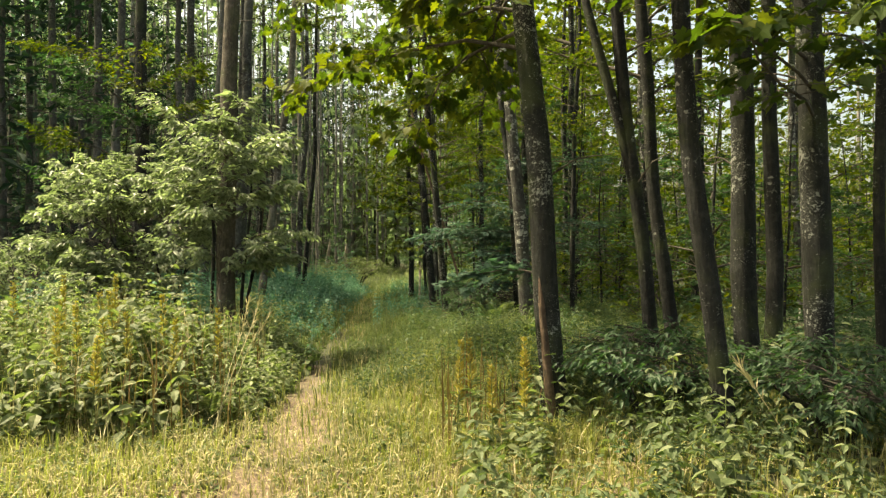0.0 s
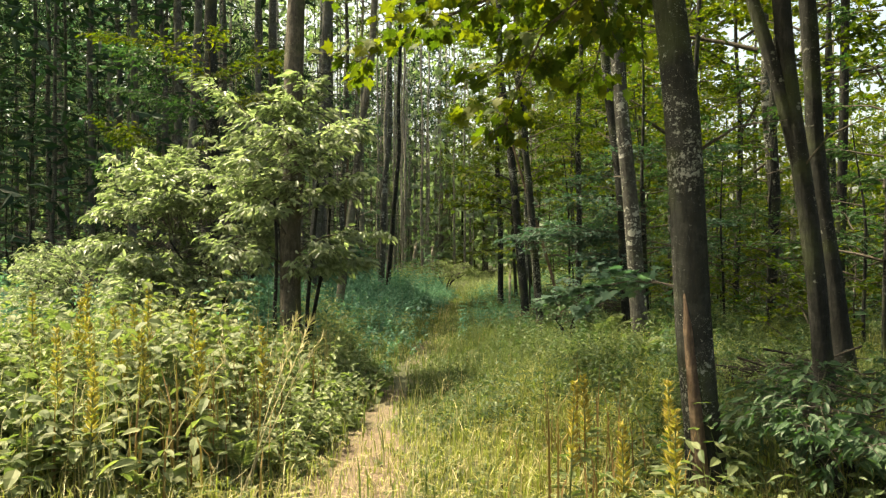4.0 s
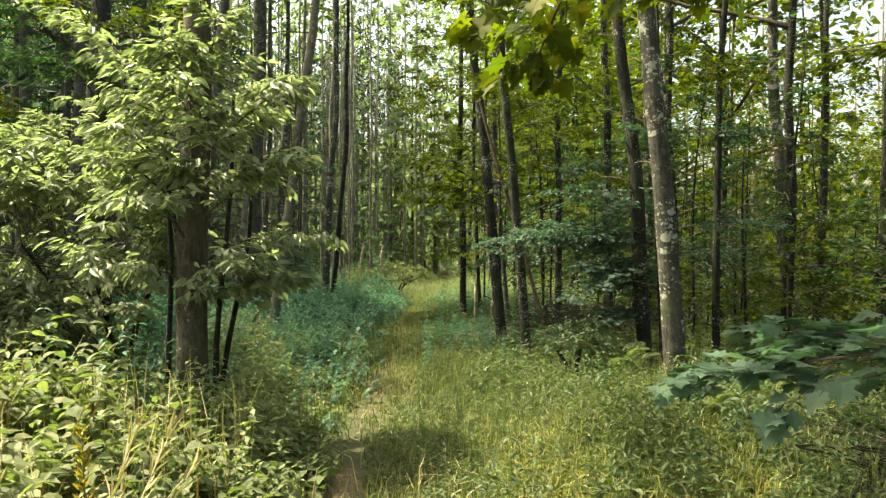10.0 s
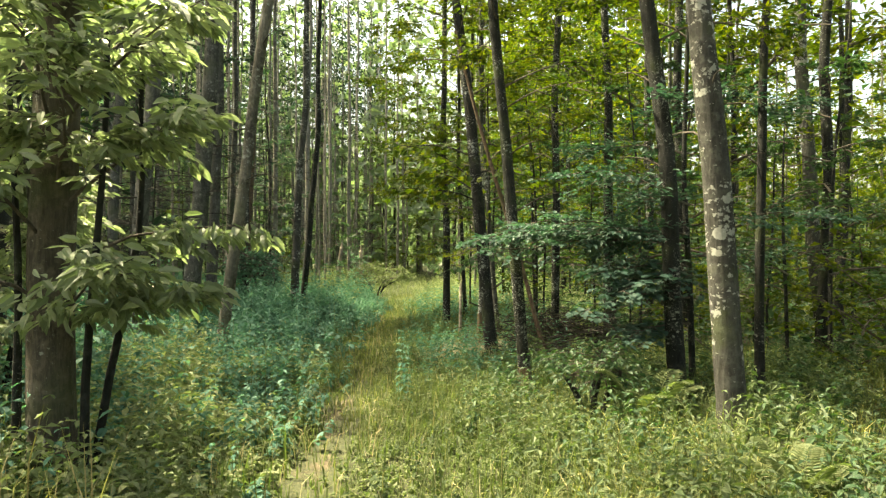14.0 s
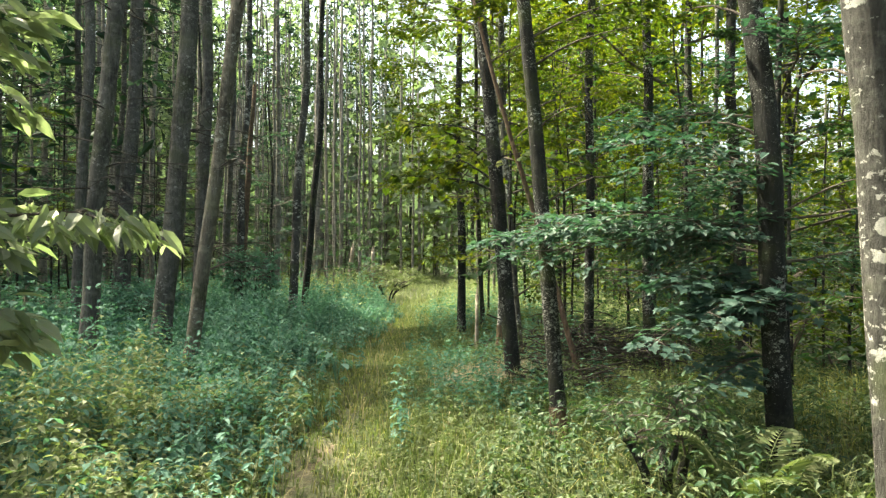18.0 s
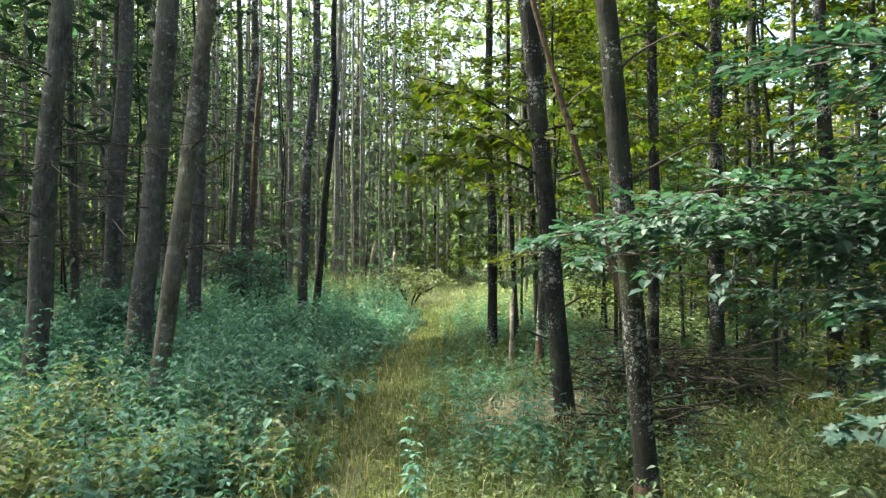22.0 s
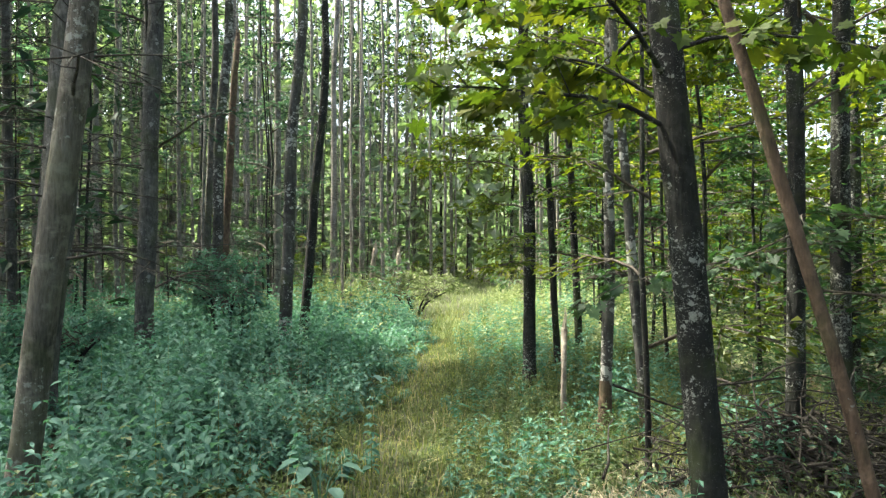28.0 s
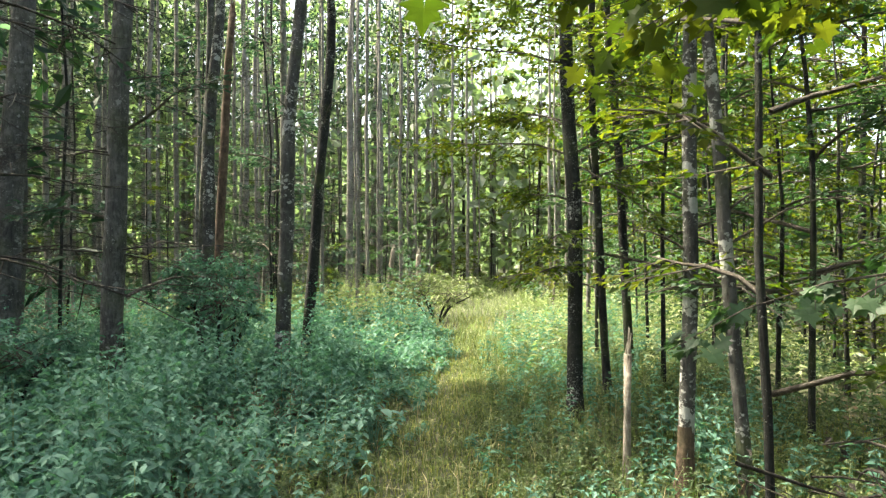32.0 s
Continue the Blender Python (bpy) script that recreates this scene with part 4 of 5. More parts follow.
scatter(decid, spots(rng, 52, (2.9, 34, 6, 60), 1.7, right) + spots(rng, 20, (-7, 5, 30, 60), 1.7, lambda x, y: (off_path(x, y, 3.2) and x > -2) or y > 46), rng, 0.85, 1.2)
saps = [proto_sapling(s, h, R, l, 1250, z) for s, h, R, l, z in ((21, 4.6, 1.5, L_BEECH, 0.08), (22, 6.0, 1.8, L_CROWN, 0.085), (23, 3.4, 1.3, L_BEECH, 0.075), (24, 5.2, 1.7, L_CROWN, 0.08))]
scatter(saps, spots(rng, 74, (2.4, 22, 7.5, 36), 0.95, lambda x, y: x < 0.75 * y + 3 and (x > 3.4 or y > 13) and (x < 6 or (x + 3 * y) % 1.0 < 0.5)) + spots(rng, 16, (-0.4, 3.4, 15.6, 30), 1.0, lambda x, y: off_path(x, y, 2.0))
        + spots(rng, 12, (-7, 5, 34, 50), 1.3, lambda x, y: off_path(x, y, 2.6) or y > 42) + spots(rng, 8, (-13, -6, 24, 40), 2.0, lambda x, y: True), rng, 0.75, 1.15)
teal = [proto_sapling(s, h, R, L_TEAL_SHADE, 1100, 0.095) for s, h, R in ((31, 7.5, 1.5), (32, 9.0, 1.7), (33, 5.0, 1.5))]
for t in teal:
    tagged(t, "thin leafy undergrowth tree among the pines, shade in its dark blue-green leaves")
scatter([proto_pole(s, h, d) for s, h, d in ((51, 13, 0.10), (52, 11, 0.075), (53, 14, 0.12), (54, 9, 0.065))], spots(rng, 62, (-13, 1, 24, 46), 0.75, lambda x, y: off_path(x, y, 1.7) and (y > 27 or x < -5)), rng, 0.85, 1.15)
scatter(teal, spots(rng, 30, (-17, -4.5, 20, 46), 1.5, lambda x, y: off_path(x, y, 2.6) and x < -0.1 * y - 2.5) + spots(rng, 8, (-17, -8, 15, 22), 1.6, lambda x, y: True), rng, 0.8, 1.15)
bushes = [proto_bush(s, h, R, l) for s, h, R, l in ((41, 2.0, 1.1, L_CROWN), (42, 1.5, 1.2, L_CROWN), (43, 2.6, 1.2, L_BEECH), (44, 1.4, 1.0, L_TEAL))]
scatter(bushes, spots(rng, 46, (2.6, 17, 8.5, 30), 1.0, lambda x, y: x < 0.8 * y + 1) + spots(rng, 16, (-9, 5, 29, 44), 1.4, lambda x, y: off_path(x, y, 1.5)), rng, 0.8, 1.2)
# unseen trees, added to close the clearing behind
scatter([proto_deciduous(15, 13, 4, 0.2, M_BARK)], [(-9, -7), (-4, -12), (4, -13), (9, -6), (12, 0), (-13, 0), (8, 2.5)], rng, 0.9, 1.2)


# the far wood, too dense to count
def far_wood():
    r = np.random.default_rng(9)
    n = 60000
    a = r.uniform(-1.05, 1.05, n) - 0.05
    d = r.uniform(42, 74, n)
    x, y = d * np.sin(a), d * np.cos(a)
    z = 22 * r.uniform(0, 1, n)
    keep = (r.uniform(0, 1, n) < np.where((a > -0.36) & (a < 0.0) & (z > 9), 0.55, np.where((a > 0.22) & (z > 7), 0.18, 1.0)))
    P = np.stack([x, y, z], -1)[keep]
    k = len(P)
    lf = leaves(P, r.normal(size=(k, 3)), r.normal(size=(k, 3)), 0.7 * r.uniform(0.6, 1.3, k), 0.46)
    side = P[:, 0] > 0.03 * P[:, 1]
    for pick, mat, label in ((~side, L_FAR_HAZE, "pale green foliage of the distant wood, haze in its colour"), (side, L_CROWN, "dense yellow-green foliage of the distant wood")):
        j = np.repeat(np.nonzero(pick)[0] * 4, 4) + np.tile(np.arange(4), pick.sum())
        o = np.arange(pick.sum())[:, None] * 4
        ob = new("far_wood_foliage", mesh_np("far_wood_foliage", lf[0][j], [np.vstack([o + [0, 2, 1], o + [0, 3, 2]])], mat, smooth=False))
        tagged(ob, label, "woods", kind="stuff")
    n = 84000
    x, y = r.uniform(-36, -5, n), r.uniform(13.5, 50, n)
    z = 17 * r.uniform(0, 1, n) ** 0.8
    keep = (x < np.where(y < 21, np.where(y < 15, -9.8, -8.3), np.where((y > 24) & (y < 40), -13.5, -0.12 * y - 5))) & (x > -0.8 * y - 6) & (np.sin(1.9 * x) * np.sin(1.7 * y) + 0.5 * np.sin(0.9 * z + x) > -0.35)
    P = np.stack([x, y, z + 0.6], -1)[keep]
    k = len(P)
    lf = leaves(P, r.normal(size=(k, 3)) * [1, 1, 0.5], np.array([[0, 0, 1.0]]) + r.normal(0, 0.6, (k, 3)), np.where(P[:, 1] < 24, 0.46, 0.3) * r.uniform(0.6, 1.3, k), 0.18)
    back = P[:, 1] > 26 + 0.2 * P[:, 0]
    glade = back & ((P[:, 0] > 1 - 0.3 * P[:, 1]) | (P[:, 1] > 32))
    # shade and light are put in the colour: dark inside, palest at the glade
    for pick, mat, label in ((~back, L_NEEDLE, "blue-green boughs filling the pine plantation, its shade in their dark colour"), (back & ~glade, L_TEAL, "blue-green boughs deeper in the pine plantation"), (glade, L_FAR_HAZE, "pale boughs beyond the pines, sun and haze in their colour")):
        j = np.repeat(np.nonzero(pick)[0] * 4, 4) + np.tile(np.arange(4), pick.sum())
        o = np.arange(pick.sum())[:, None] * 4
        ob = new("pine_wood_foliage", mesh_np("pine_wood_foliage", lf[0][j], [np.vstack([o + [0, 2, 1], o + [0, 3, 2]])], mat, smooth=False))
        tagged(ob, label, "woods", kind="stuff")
    # layered leaves of the young trees that fill the right-hand wood
    n = 190000
    x, y, z = r.uniform(-1.5, 24, n), r.uniform(9, 42, n), 0.35 + 11 * r.uniform(0, 1, n) ** 1.5
    layer = np.sin(1.3 * x + 0.5 * np.sin(0.9 * y)) * np.sin(1.1 * y + 0.4 * x) + 0.8 * np.sin(4.2 * z + 1.6 * np.sin(0.8 * x) + 1.3 * np.sin(1.1 * y))
    keep = (layer > np.where((x < 4.5) & (y > 16), -0.3, 0.25)) & (x < 0.75 * y + 2) & (x > 5.2 - 0.17 * y) & (x > path_x(y) + 2.2) & (z < 5 + np.clip((y - 16) * 0.5, 0, 7) - 0.45 * np.clip(x - 4, 0, 12))
    P = np.stack([x, y, z + ground_z(x, y)], -1)[keep]
    k = len(P)
    # canopy shade by colour: darker leaf low and inside, brighter high and to the right
    for j, mat, label in ((0, L_BEECH, "layered leaves of the young wood, canopy shade in their dark green"), (1, L_CROWN, "layered leaves of the young wood, lit tone in their yellow-green")):
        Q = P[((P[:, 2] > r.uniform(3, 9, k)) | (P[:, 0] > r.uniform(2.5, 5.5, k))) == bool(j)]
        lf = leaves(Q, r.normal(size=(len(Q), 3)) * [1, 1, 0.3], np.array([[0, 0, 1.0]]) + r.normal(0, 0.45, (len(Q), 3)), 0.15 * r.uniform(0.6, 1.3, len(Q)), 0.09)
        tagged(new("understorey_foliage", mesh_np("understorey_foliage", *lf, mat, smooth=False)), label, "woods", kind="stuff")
    poles = []
    for i in range(5):
        top = np.array([r.normal(0, 0.4), 0, r.uniform(11, 17)])
        poles.append(mesh_np("far_tree", *tube(np.stack([[0, 0, -0.3], top * [0.3, 0, 0.5], top]), np.array([0.13, 0.1, 0.05]) * r.uniform(0.6, 1.3), 6, 0, r), M_PINE_HAZE))
    for i in range(180):
        a, d = r.uniform(-1.05, 0.95), r.uniform(40, 72)
        ob = new("far_tree", poles[i % 5])
        ob.location = (d * math.sin(a), d * math.cos(a), 0)
        ob.rotation_euler = (0, 0, r.uniform(0, 6.28))
        tagged(ob, "thin trunk in the distant wood, haze and light in its pale tone", "tree", "trunks of the distant wood")

    # an added flat ring closes the forest past everything else; haze is in its colour
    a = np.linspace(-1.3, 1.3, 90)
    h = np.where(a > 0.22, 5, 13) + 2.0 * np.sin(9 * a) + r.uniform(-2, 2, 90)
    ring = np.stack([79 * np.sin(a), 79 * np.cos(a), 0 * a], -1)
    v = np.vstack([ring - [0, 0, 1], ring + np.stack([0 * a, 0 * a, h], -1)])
    i = np.arange(89)[:, None]
    ob = new("backdrop", mesh_np("backdrop", v, [i + np.array([[0, 1, 91, 90]])], L_FAR_HAZE))
    tagged(ob, "flat edge of the distant forest, haze in its green", "backdrop", kind="structure")


far_wood()


# ---- undergrowth ----
def field(rng, n, box, weight):
    x, y = rng.uniform(box[0], box[1], n), rng.uniform(box[2], box[3], n)
    keep = rng.uniform(0, 1, n) < weight(x, y)
    x, y = x[keep], y[keep]
    return np.stack([x, y, ground_z(x, y)], -1)


def patchy(x, y, s=1.0, p=0.0):
    return 0.5 + 0.25 * (np.sin(1.7 * s * x + 0.6 * s * y + p) + np.sin(1.1 * s * y - 2.1 * s * x + 1.3 + p))


def clumped(rng, n, per, box, weight):
    """Plants gathered in domed clumps: bases, height factors and outward leans."""
    c = field(rng, n, box, weight)
    R = rng.uniform(0.22, 0.55, len(c))
    q = np.repeat(c, per, 0)
    a, d = rng.uniform(0, 6.28, len(q)), np.sqrt(rng.uniform(0, 1, len(q)))
    o = np.stack([np.cos(a), np.sin(a)], -1) * d[:, None]
    x, y = q[:, 0] + o[:, 0] * np.repeat(R, per), q[:, 1] + o[:, 1] * np.repeat(R, per)
    k = np.repeat(rng.uniform(0.55, 1.35, len(c)), per) * (1 - 0.45 * d ** 2)
    return np.stack([x, y, ground_z(x, y)], -1), k, o * 0.5


def herbs(name, base, h, leaf, levels, size, leafmat, label, seed, slim=0.5, lean=0.12, detail=0, dome=None, push=0.0, tidy=False):
    """Upright herbs: a stem and crossed pairs of leaves up it."""
    r = np.random.default_rng(seed)
    n = len(base)
    H = h * r.uniform(0.55, 1.15, n) * (0.4 + 1.2 * patchy(base[:, 0], base[:, 1], 1.9, seed)) * (0.8 + 0.4 * patchy(base[:, 0], base[:, 1], 4.7, seed + 2))
    H = H * np.clip(0.38 + 0.8 * (np.abs(base[:, 0] - path_x(base[:, 1]) - 0.1) - 0.3), 0.38, 1)
    if dome is not None:
        H = H * dome
    tilt = r.normal(0, lean, (n, 2)) + push
    top = base + np.stack([tilt[:, 0] * H, tilt[:, 1] * H, H], -1)
    az = r.uniform(0, 6.28, n)
    P, A, S = [], [], []
    for lv in range(levels):
        s = (lv + 0.6 + r.uniform(-0.2, 0.2, n)) / levels
        s = 0.18 + 0.82 * s
        p = base + (top - base) * s[:, None]
        for sgn in (0, math.pi):
            a = az + lv * 1.57 + sgn + r.normal(0, 0.35, n)
            P.append(p)
            A.append(np.stack([np.cos(a), np.sin(a), r.normal(-0.25, 0.18, n) if tidy else r.normal(-0.12, 0.3, n)], -1))
            S.append(size * (1.12 - 0.6 * s ** 2) * r.uniform(0.7, 1.2, n))
    P, A, S = np.vstack(P), np.vstack(A), np.concatenate(S)
    N = np.array([0, 0, 1.0]) + r.normal(0, 0.2 if tidy else 0.35, (len(P), 3))
    lv, lf = leaves(P, A, N, S, S * slim, detail, 0.14, 0.2)
    w = unit(np.stack([np.cos(az), np.sin(az), 0 * az], -1)) * 0.004
    sv = np.stack([base - w, base + w, top], 1).reshape(-1, 3)
    st = np.arange(n)[:, None] * 3 + np.array([[0, 1, 2]])
    ob = new(name, mesh_np(name, *gather([(lv, lf), (sv, [st])]), leafmat, smooth=False))
    return tagged(ob, label, "undergrowth", kind="stuff")


def blades(name, base, h, width, mat, label, seed, bend=0.45):
    r = np.random.default_rng(seed)
    n = len(base)
    H = (h * r.uniform(0.45, 1.2, n))[:, None]
    a = r.uniform(0, 6.28, n)
    d = np.stack([np.cos(a), np.sin(a), 0 * a], -1)
    b = (bend * r.uniform(0.1, 1.3, n))[:, None]
    wd = np.stack([-np.sin(a), np.cos(a), 0 * a], -1) * (width / 2) * r.uniform(0.6, 1.3, n)[:, None]
    up = np.array([0, 0, 1.0])
    mid = base + up * H * 0.6 + d * b * H * 0.25
    tip = base + up * H * (1 - 0.35 * b) + d * b * H
    v = np.stack([base - wd, base + wd, mid + wd * 0.8, mid - wd * 0.8, tip], 1).reshape(-1, 3)
    o = np.arange(n)[:, None] * 5
    ob = new(name, mesh_np(name, v, [o + np.array([[0, 1, 2, 3]]), o + np.array([[3, 2, 4]])], mat, smooth=False))
    return tagged(ob, label, "grass", kind="stuff")


def trod(x, y):
    """How far plants stand on the trodden line: none in its middle."""
    return np.clip(np.abs(x - path_x(y) + 0.06 * np.sin(2.1 * y)) / 0.16 - 0.45 + 0.5 * patchy(x, y, 2.9, 4), np.interp(y, [7, 9.5, 12, 16], [0.06, 0.3, 0.55, 0.9]), 1)


def left_of(x, y, g):
    return np.clip((path_x(y) - g - x) / 0.35 + 0.4 * patchy(x, y, 1.6), 0, 1)


def right_of(x, y, g):
    return np.clip((x - path_x(y) - g) / 0.5 + 0.5 * patchy(x, y, 1.4, 2.0) - 0.2, 0, 1)


r = np.random.default_rng(77)
nb, nk, no = clumped(r, 2300, 8, (-9, -1.9, 6.5, 27), lambda x, y: left_of(x, y, 0.32) * (0.5 + 0.5 * patchy(x, y, 0.8)) * np.clip(0.35 + 1.5 * patchy(x, y, 3.3, 1), 0, 1) * np.clip((y - 8.2) / 3.5, 0, 1))
close = (nb[:, 1] < 20) & (nb[:, 0] > path_x(nb[:, 1]) - 2.8)
herbs("nettle_bed", nb[close], 0.74, 0.1, 7, 0.09, L_NETTLE, "dense bed of blue-green nettles beside the path", 1, slim=0.6, detail=1, dome=nk[close], push=no[close], tidy=True)
herbs("far_nettle_bed", nb[~close], 0.76, 0.1, 6, 0.105, L_NETTLE, "blue-green nettles deeper along the path", 9, slim=0.62, dome=nk[~close], push=no[~close], tidy=True)
herbs("verge_herbs", field(r, 700, (-0.9, 1.8, 6.5, 13), lambda x, y: right_of(x, y, 0.9) * np.clip(2.2 * patchy(x, y, 1.7, 2.4) - 0.9, 0, 1)), 0.36, 0.1, 6, 0.07, L_BEECH, "dark green herbs scattered on the verge", 38, slim=0.55, detail=1, tidy=True)
herbs("pine_undergrowth", field(r, 4600, (-26, -6.5, 5, 40), lambda x, y: (0.3 + 0.7 * patchy(x, y, 0.5)) * np.clip((-7 - x) / 2, 0, 1) * np.clip((y - 6) / 4, 0, 1)), 0.55, 0.1, 6, 0.13, L_NETTLE, "blue-green undergrowth below the pines", 2)
wb, wk, wo = clumped(r, 760, 7, (-8.5, -1.9, 4.0, 8.6), lambda x, y: left_of(x, y, 0.35) * np.clip((y - 4.3 - 0.9 * patchy(x, y, 1.3, 3)) * 1.3, 0, 1) * np.clip((8.4 - y), 0, 1) * np.clip((x + 8.2 + patchy(x, y, 1, 1)) / 1.5, 0, 1))
herbs("weeds_clearing", wb, 0.7, 0.1, 6, 0.13, L_WEED, "sunlit tangle of tall weeds at the clearing's edge", 3, slim=0.62, lean=0.22, detail=1, dome=wk, push=wo)
herbs("weeds_right", field(r, 6000, (-0.9, 5.0, 2.6, 14), lambda x, y: right_of(x, y, 1.35) * np.clip(1.5 * patchy(x, y, 1.9, 4) - 0.25, 0, 1)), 0.34, 0.1, 5, 0.085, L_WEED_SHADE, "mixed green weeds on the verge, shade in their darker tone", 4, slim=0.42, lean=0.25)
herbs("shade_plants", field(r, 7200, (0.6, 15, 4, 30), lambda x, y: (0.35 + 0.65 * patchy(x, y, 0.7, 1)) * np.clip((x - 0.4), 0, 1)), 0.36, 0.1, 5, 0.09, L_BEECH, "dark low plants in the shade of the wood", 5, lean=0.25)
herbs("verge_plants", field(r, 2300, (-2.2, 0.9, 13, 30), lambda x, y: right_of(x, y, 0.45) * (0.3 + 0.7 * patchy(x, y, 1.3, 5))), 0.45, 0.1, 6, 0.085, L_NETTLE, "blue-green plants along the grassy verge", 6)
herbs("verge_weeds", field(r, 8500, (-3.2, 1.4, 6.5, 24), lambda x, y: np.clip(np.abs(x - path_x(y) - 0.05) / 0.4 - 0.5, 0, 1) * (0.2 + 0.8 * patchy(x, y, 2.3, 6))), 0.34, 0.1, 5, 0.06, L_WEED_SHADE, "soft green weeds between path and wood, shade in their darker tone", 8, lean=0.3)
herbs("path_weeds", field(r, 15000, (-3.6, 0.9, 2.2, 28), lambda x, y: np.clip(np.abs(x - path_x(y)) / 0.28 - 0.3, 0.08, 1) * 0.8 * trod(x, y)), 0.13, 0.1, 3, 0.05, L_WEED, "small clover-like weeds in the path's grass", 7, slim=0.8, lean=0.4)
wg = lambda x, y: np.clip(np.abs(x - path_x(y)) / np.interp(y, [4.5, 7.5], [0.45, 0.2]) - 0.4, np.interp(y, [5.5, 8, 10, 15], [0.25, 0.35, 0.6, 0.85]), 1)
blades("far_path_grass", field(r, 56000, (-3.9, 0.3, 7.5, 28), lambda x, y: trod(x, y) * wg(x, y) * np.clip(1.6 - np.abs(x - path_x(y) - 0.3) / 0.85, 0, 1)), 0.12, 0.010, L_VERGE, "short green grass along the footpath", 34, bend=1.1)
blades("path_turf", field(r, 24000, (-3.9, -0.2, 11, 31), lambda x, y: trod(x, y) * np.clip((y - 11) / 3, 0, 1) * np.clip(1.6 - np.abs(x - path_x(y) - 0.2) / 0.42, 0, 1)), 0.095, 0.009, L_GRASS, "yellow-green turf on the further footpath", 39, bend=1.2)
blades("path_grass", field(r, 18000, (-3.3, 1.0, 2.0, 8.4), lambda x, y: np.clip((8.4 - y) / 1.5, 0, 1) * trod(x, y) * wg(x, y) * np.clip(1.6 - np.abs(x - path_x(y) - 0.3) / np.where(y > 8, 0.85, 1.5), 0, 1)), 0.11, 0.007, L_GRASS, "short yellow-green grass along the footpath", 11, bend=0.95)
cg = field(r, 60000, (-8, 6, -1.5, 8.6), lambda x, y: np.clip((8.0 + 0.9 * patchy(x, y, 1.0) - y) / 2.5, 0, 1) * np.clip((y + 1.5) / 3.5, 0.12, 1) * np.clip(wg(x, y), 0.35, 1))
blades("clearing_grass", cg, 0.10 + 0.15 * np.clip(np.abs(cg[:, 0] - path_x(cg[:, 1]) - 0.4) / 2.2, 0, 1), 0.008, L_GRASS, "sunlit yellow grass of the clearing", 12, bend=0.7)
blades("left_grass", field(r, 9000, (-4.5, -1.4, 6.5, 14.5), lambda x, y: left_of(x, y, 0.1) * np.clip(1.5 * patchy(x, y, 1.1, 2.6) - 0.2, 0, 1)), 0.42, 0.008, L_VERGE, "pale grass among the weeds beside the path", 33, bend=0.9)
blades("tall_grass", field(r, 44000, (-2.3, 2.2, 4.5, 26), lambda x, y: np.clip((y - 5.8) / 2, 0.1, 1) * np.clip((x - path_x(y) - 0.4) / 0.5, 0, 1) * np.clip((path_x(y) + 3.6 - x) / 0.6, 0, 1) * (0.2 + 0.8 * patchy(x, y, 1.1, 1.7))), 0.36, 0.006, L_VERGE, "tall verge grass", 13, bend=0.9)
blades("dry_grass", field(r, 26000, (-6, 4, 2.0, 24), lambda x, y: trod(x, y) * np.clip(1.4 - np.abs(x - path_x(y) - 0.5) / 1.7, 0, 1) * (0.25 + 0.75 * patchy(x, y, 1.5, 3)) * np.where(y > 8, 0.4, 1.0) + 0.35 * (y < 6)), 0.30, 0.006, L_STRAW, "dry straw-coloured stalks among the grass", 14, bend=0.8)
blades("far_grass", field(r, 14000, (-7, 3, 24, 44), lambda x, y: np.clip(1.5 - np.abs(x - path_x(y)) / 2.6, 0, 1)), 0.28, 0.016, L_PALE, "sunlit grass where the path enters the far wood", 15, bend=1.0)
herbs("far_herbs", field(r, 3400, (-9, 4, 21, 44), lambda x, y: np.clip(np.abs(x - path_x(y)) / 1.2 - 0.4, 0, 1) * np.clip((y - 21) / 4, 0, 1)), 0.6, 0.1, 6, 0.13, L_PALE, "pale herbs beside the far path", 16)


def litter(name, base, mat, label, seed, size=0.06):
    r = np.random.default_rng(seed)
    n = len(base)
    P = base + [0, 0, 0.012] + np.abs(r.normal(0, 0.02, (n, 1))) * [0, 0, 1]
    A = r.normal(0, 1, (n, 3)) * [1, 1, 0.25]
    ob = new(name, mesh_np(name, *leaves(P, A, np.array([[0, 0, 1.0]]) + r.normal(0, 0.4, (n, 3)), size * r.uniform(0.6, 1.2, n), size * 0.6), mat, smooth=False))
    return tagged(ob, label, "leaf litter", kind="stuff")


M_LITTER = leaf_mat("dead_leaf", (0.05, 0.032, 0.02), (0.12, 0.08, 0.05), (0.24, 0.17, 0.115), 0.1)
litter("leaf_litter", field(r, 9000, (-1.2, 5, 8, 20), lambda x, y: np.exp(-((x - 0.2) / 0.7) ** 2 - ((y - 14.2) / 1.7) ** 2) + 0.15 * (x > 0.2)), M_LITTER, "brown dead leaves round the brushwood", 21)
litter("pale_litter", field(r, 5200, (-0.7, 0.9, 14.9, 17.0), lambda x, y: np.exp(-((x - 0.05) / 0.45) ** 2 - ((y - 16.1) / 0.6) ** 2)), L_LITTER_SUN, "pale dry litter and broken stalks between the trunks", 35, 0.09)
litter("wood_litter", field(r, 9000, (0.2, 6, 7, 22), lambda x, y: 0.35 + 0.5 * patchy(x, y, 1.7, 2)), M_LITTER, "brown dead leaves on the shaded woodland floor", 23, 0.07)
herbs("floor_plants", field(r, 3200, (0.2, 4.2, 10.5, 20), lambda x, y: 0.25 + 0.75 * patchy(x, y, 2.1, 3)), 0.24, 0.1, 5, 0.065, L_WEED, "small green plants on the woodland floor", 24, lean=0.35)
blades("floor_grass", field(r, 12000, (0.0, 4.5, 9, 20), lambda x, y: patchy(x, y, 1.9, 1)), 0.3, 0.007, L_GRASS, "thin grass under the trees", 25, bend=1.0)
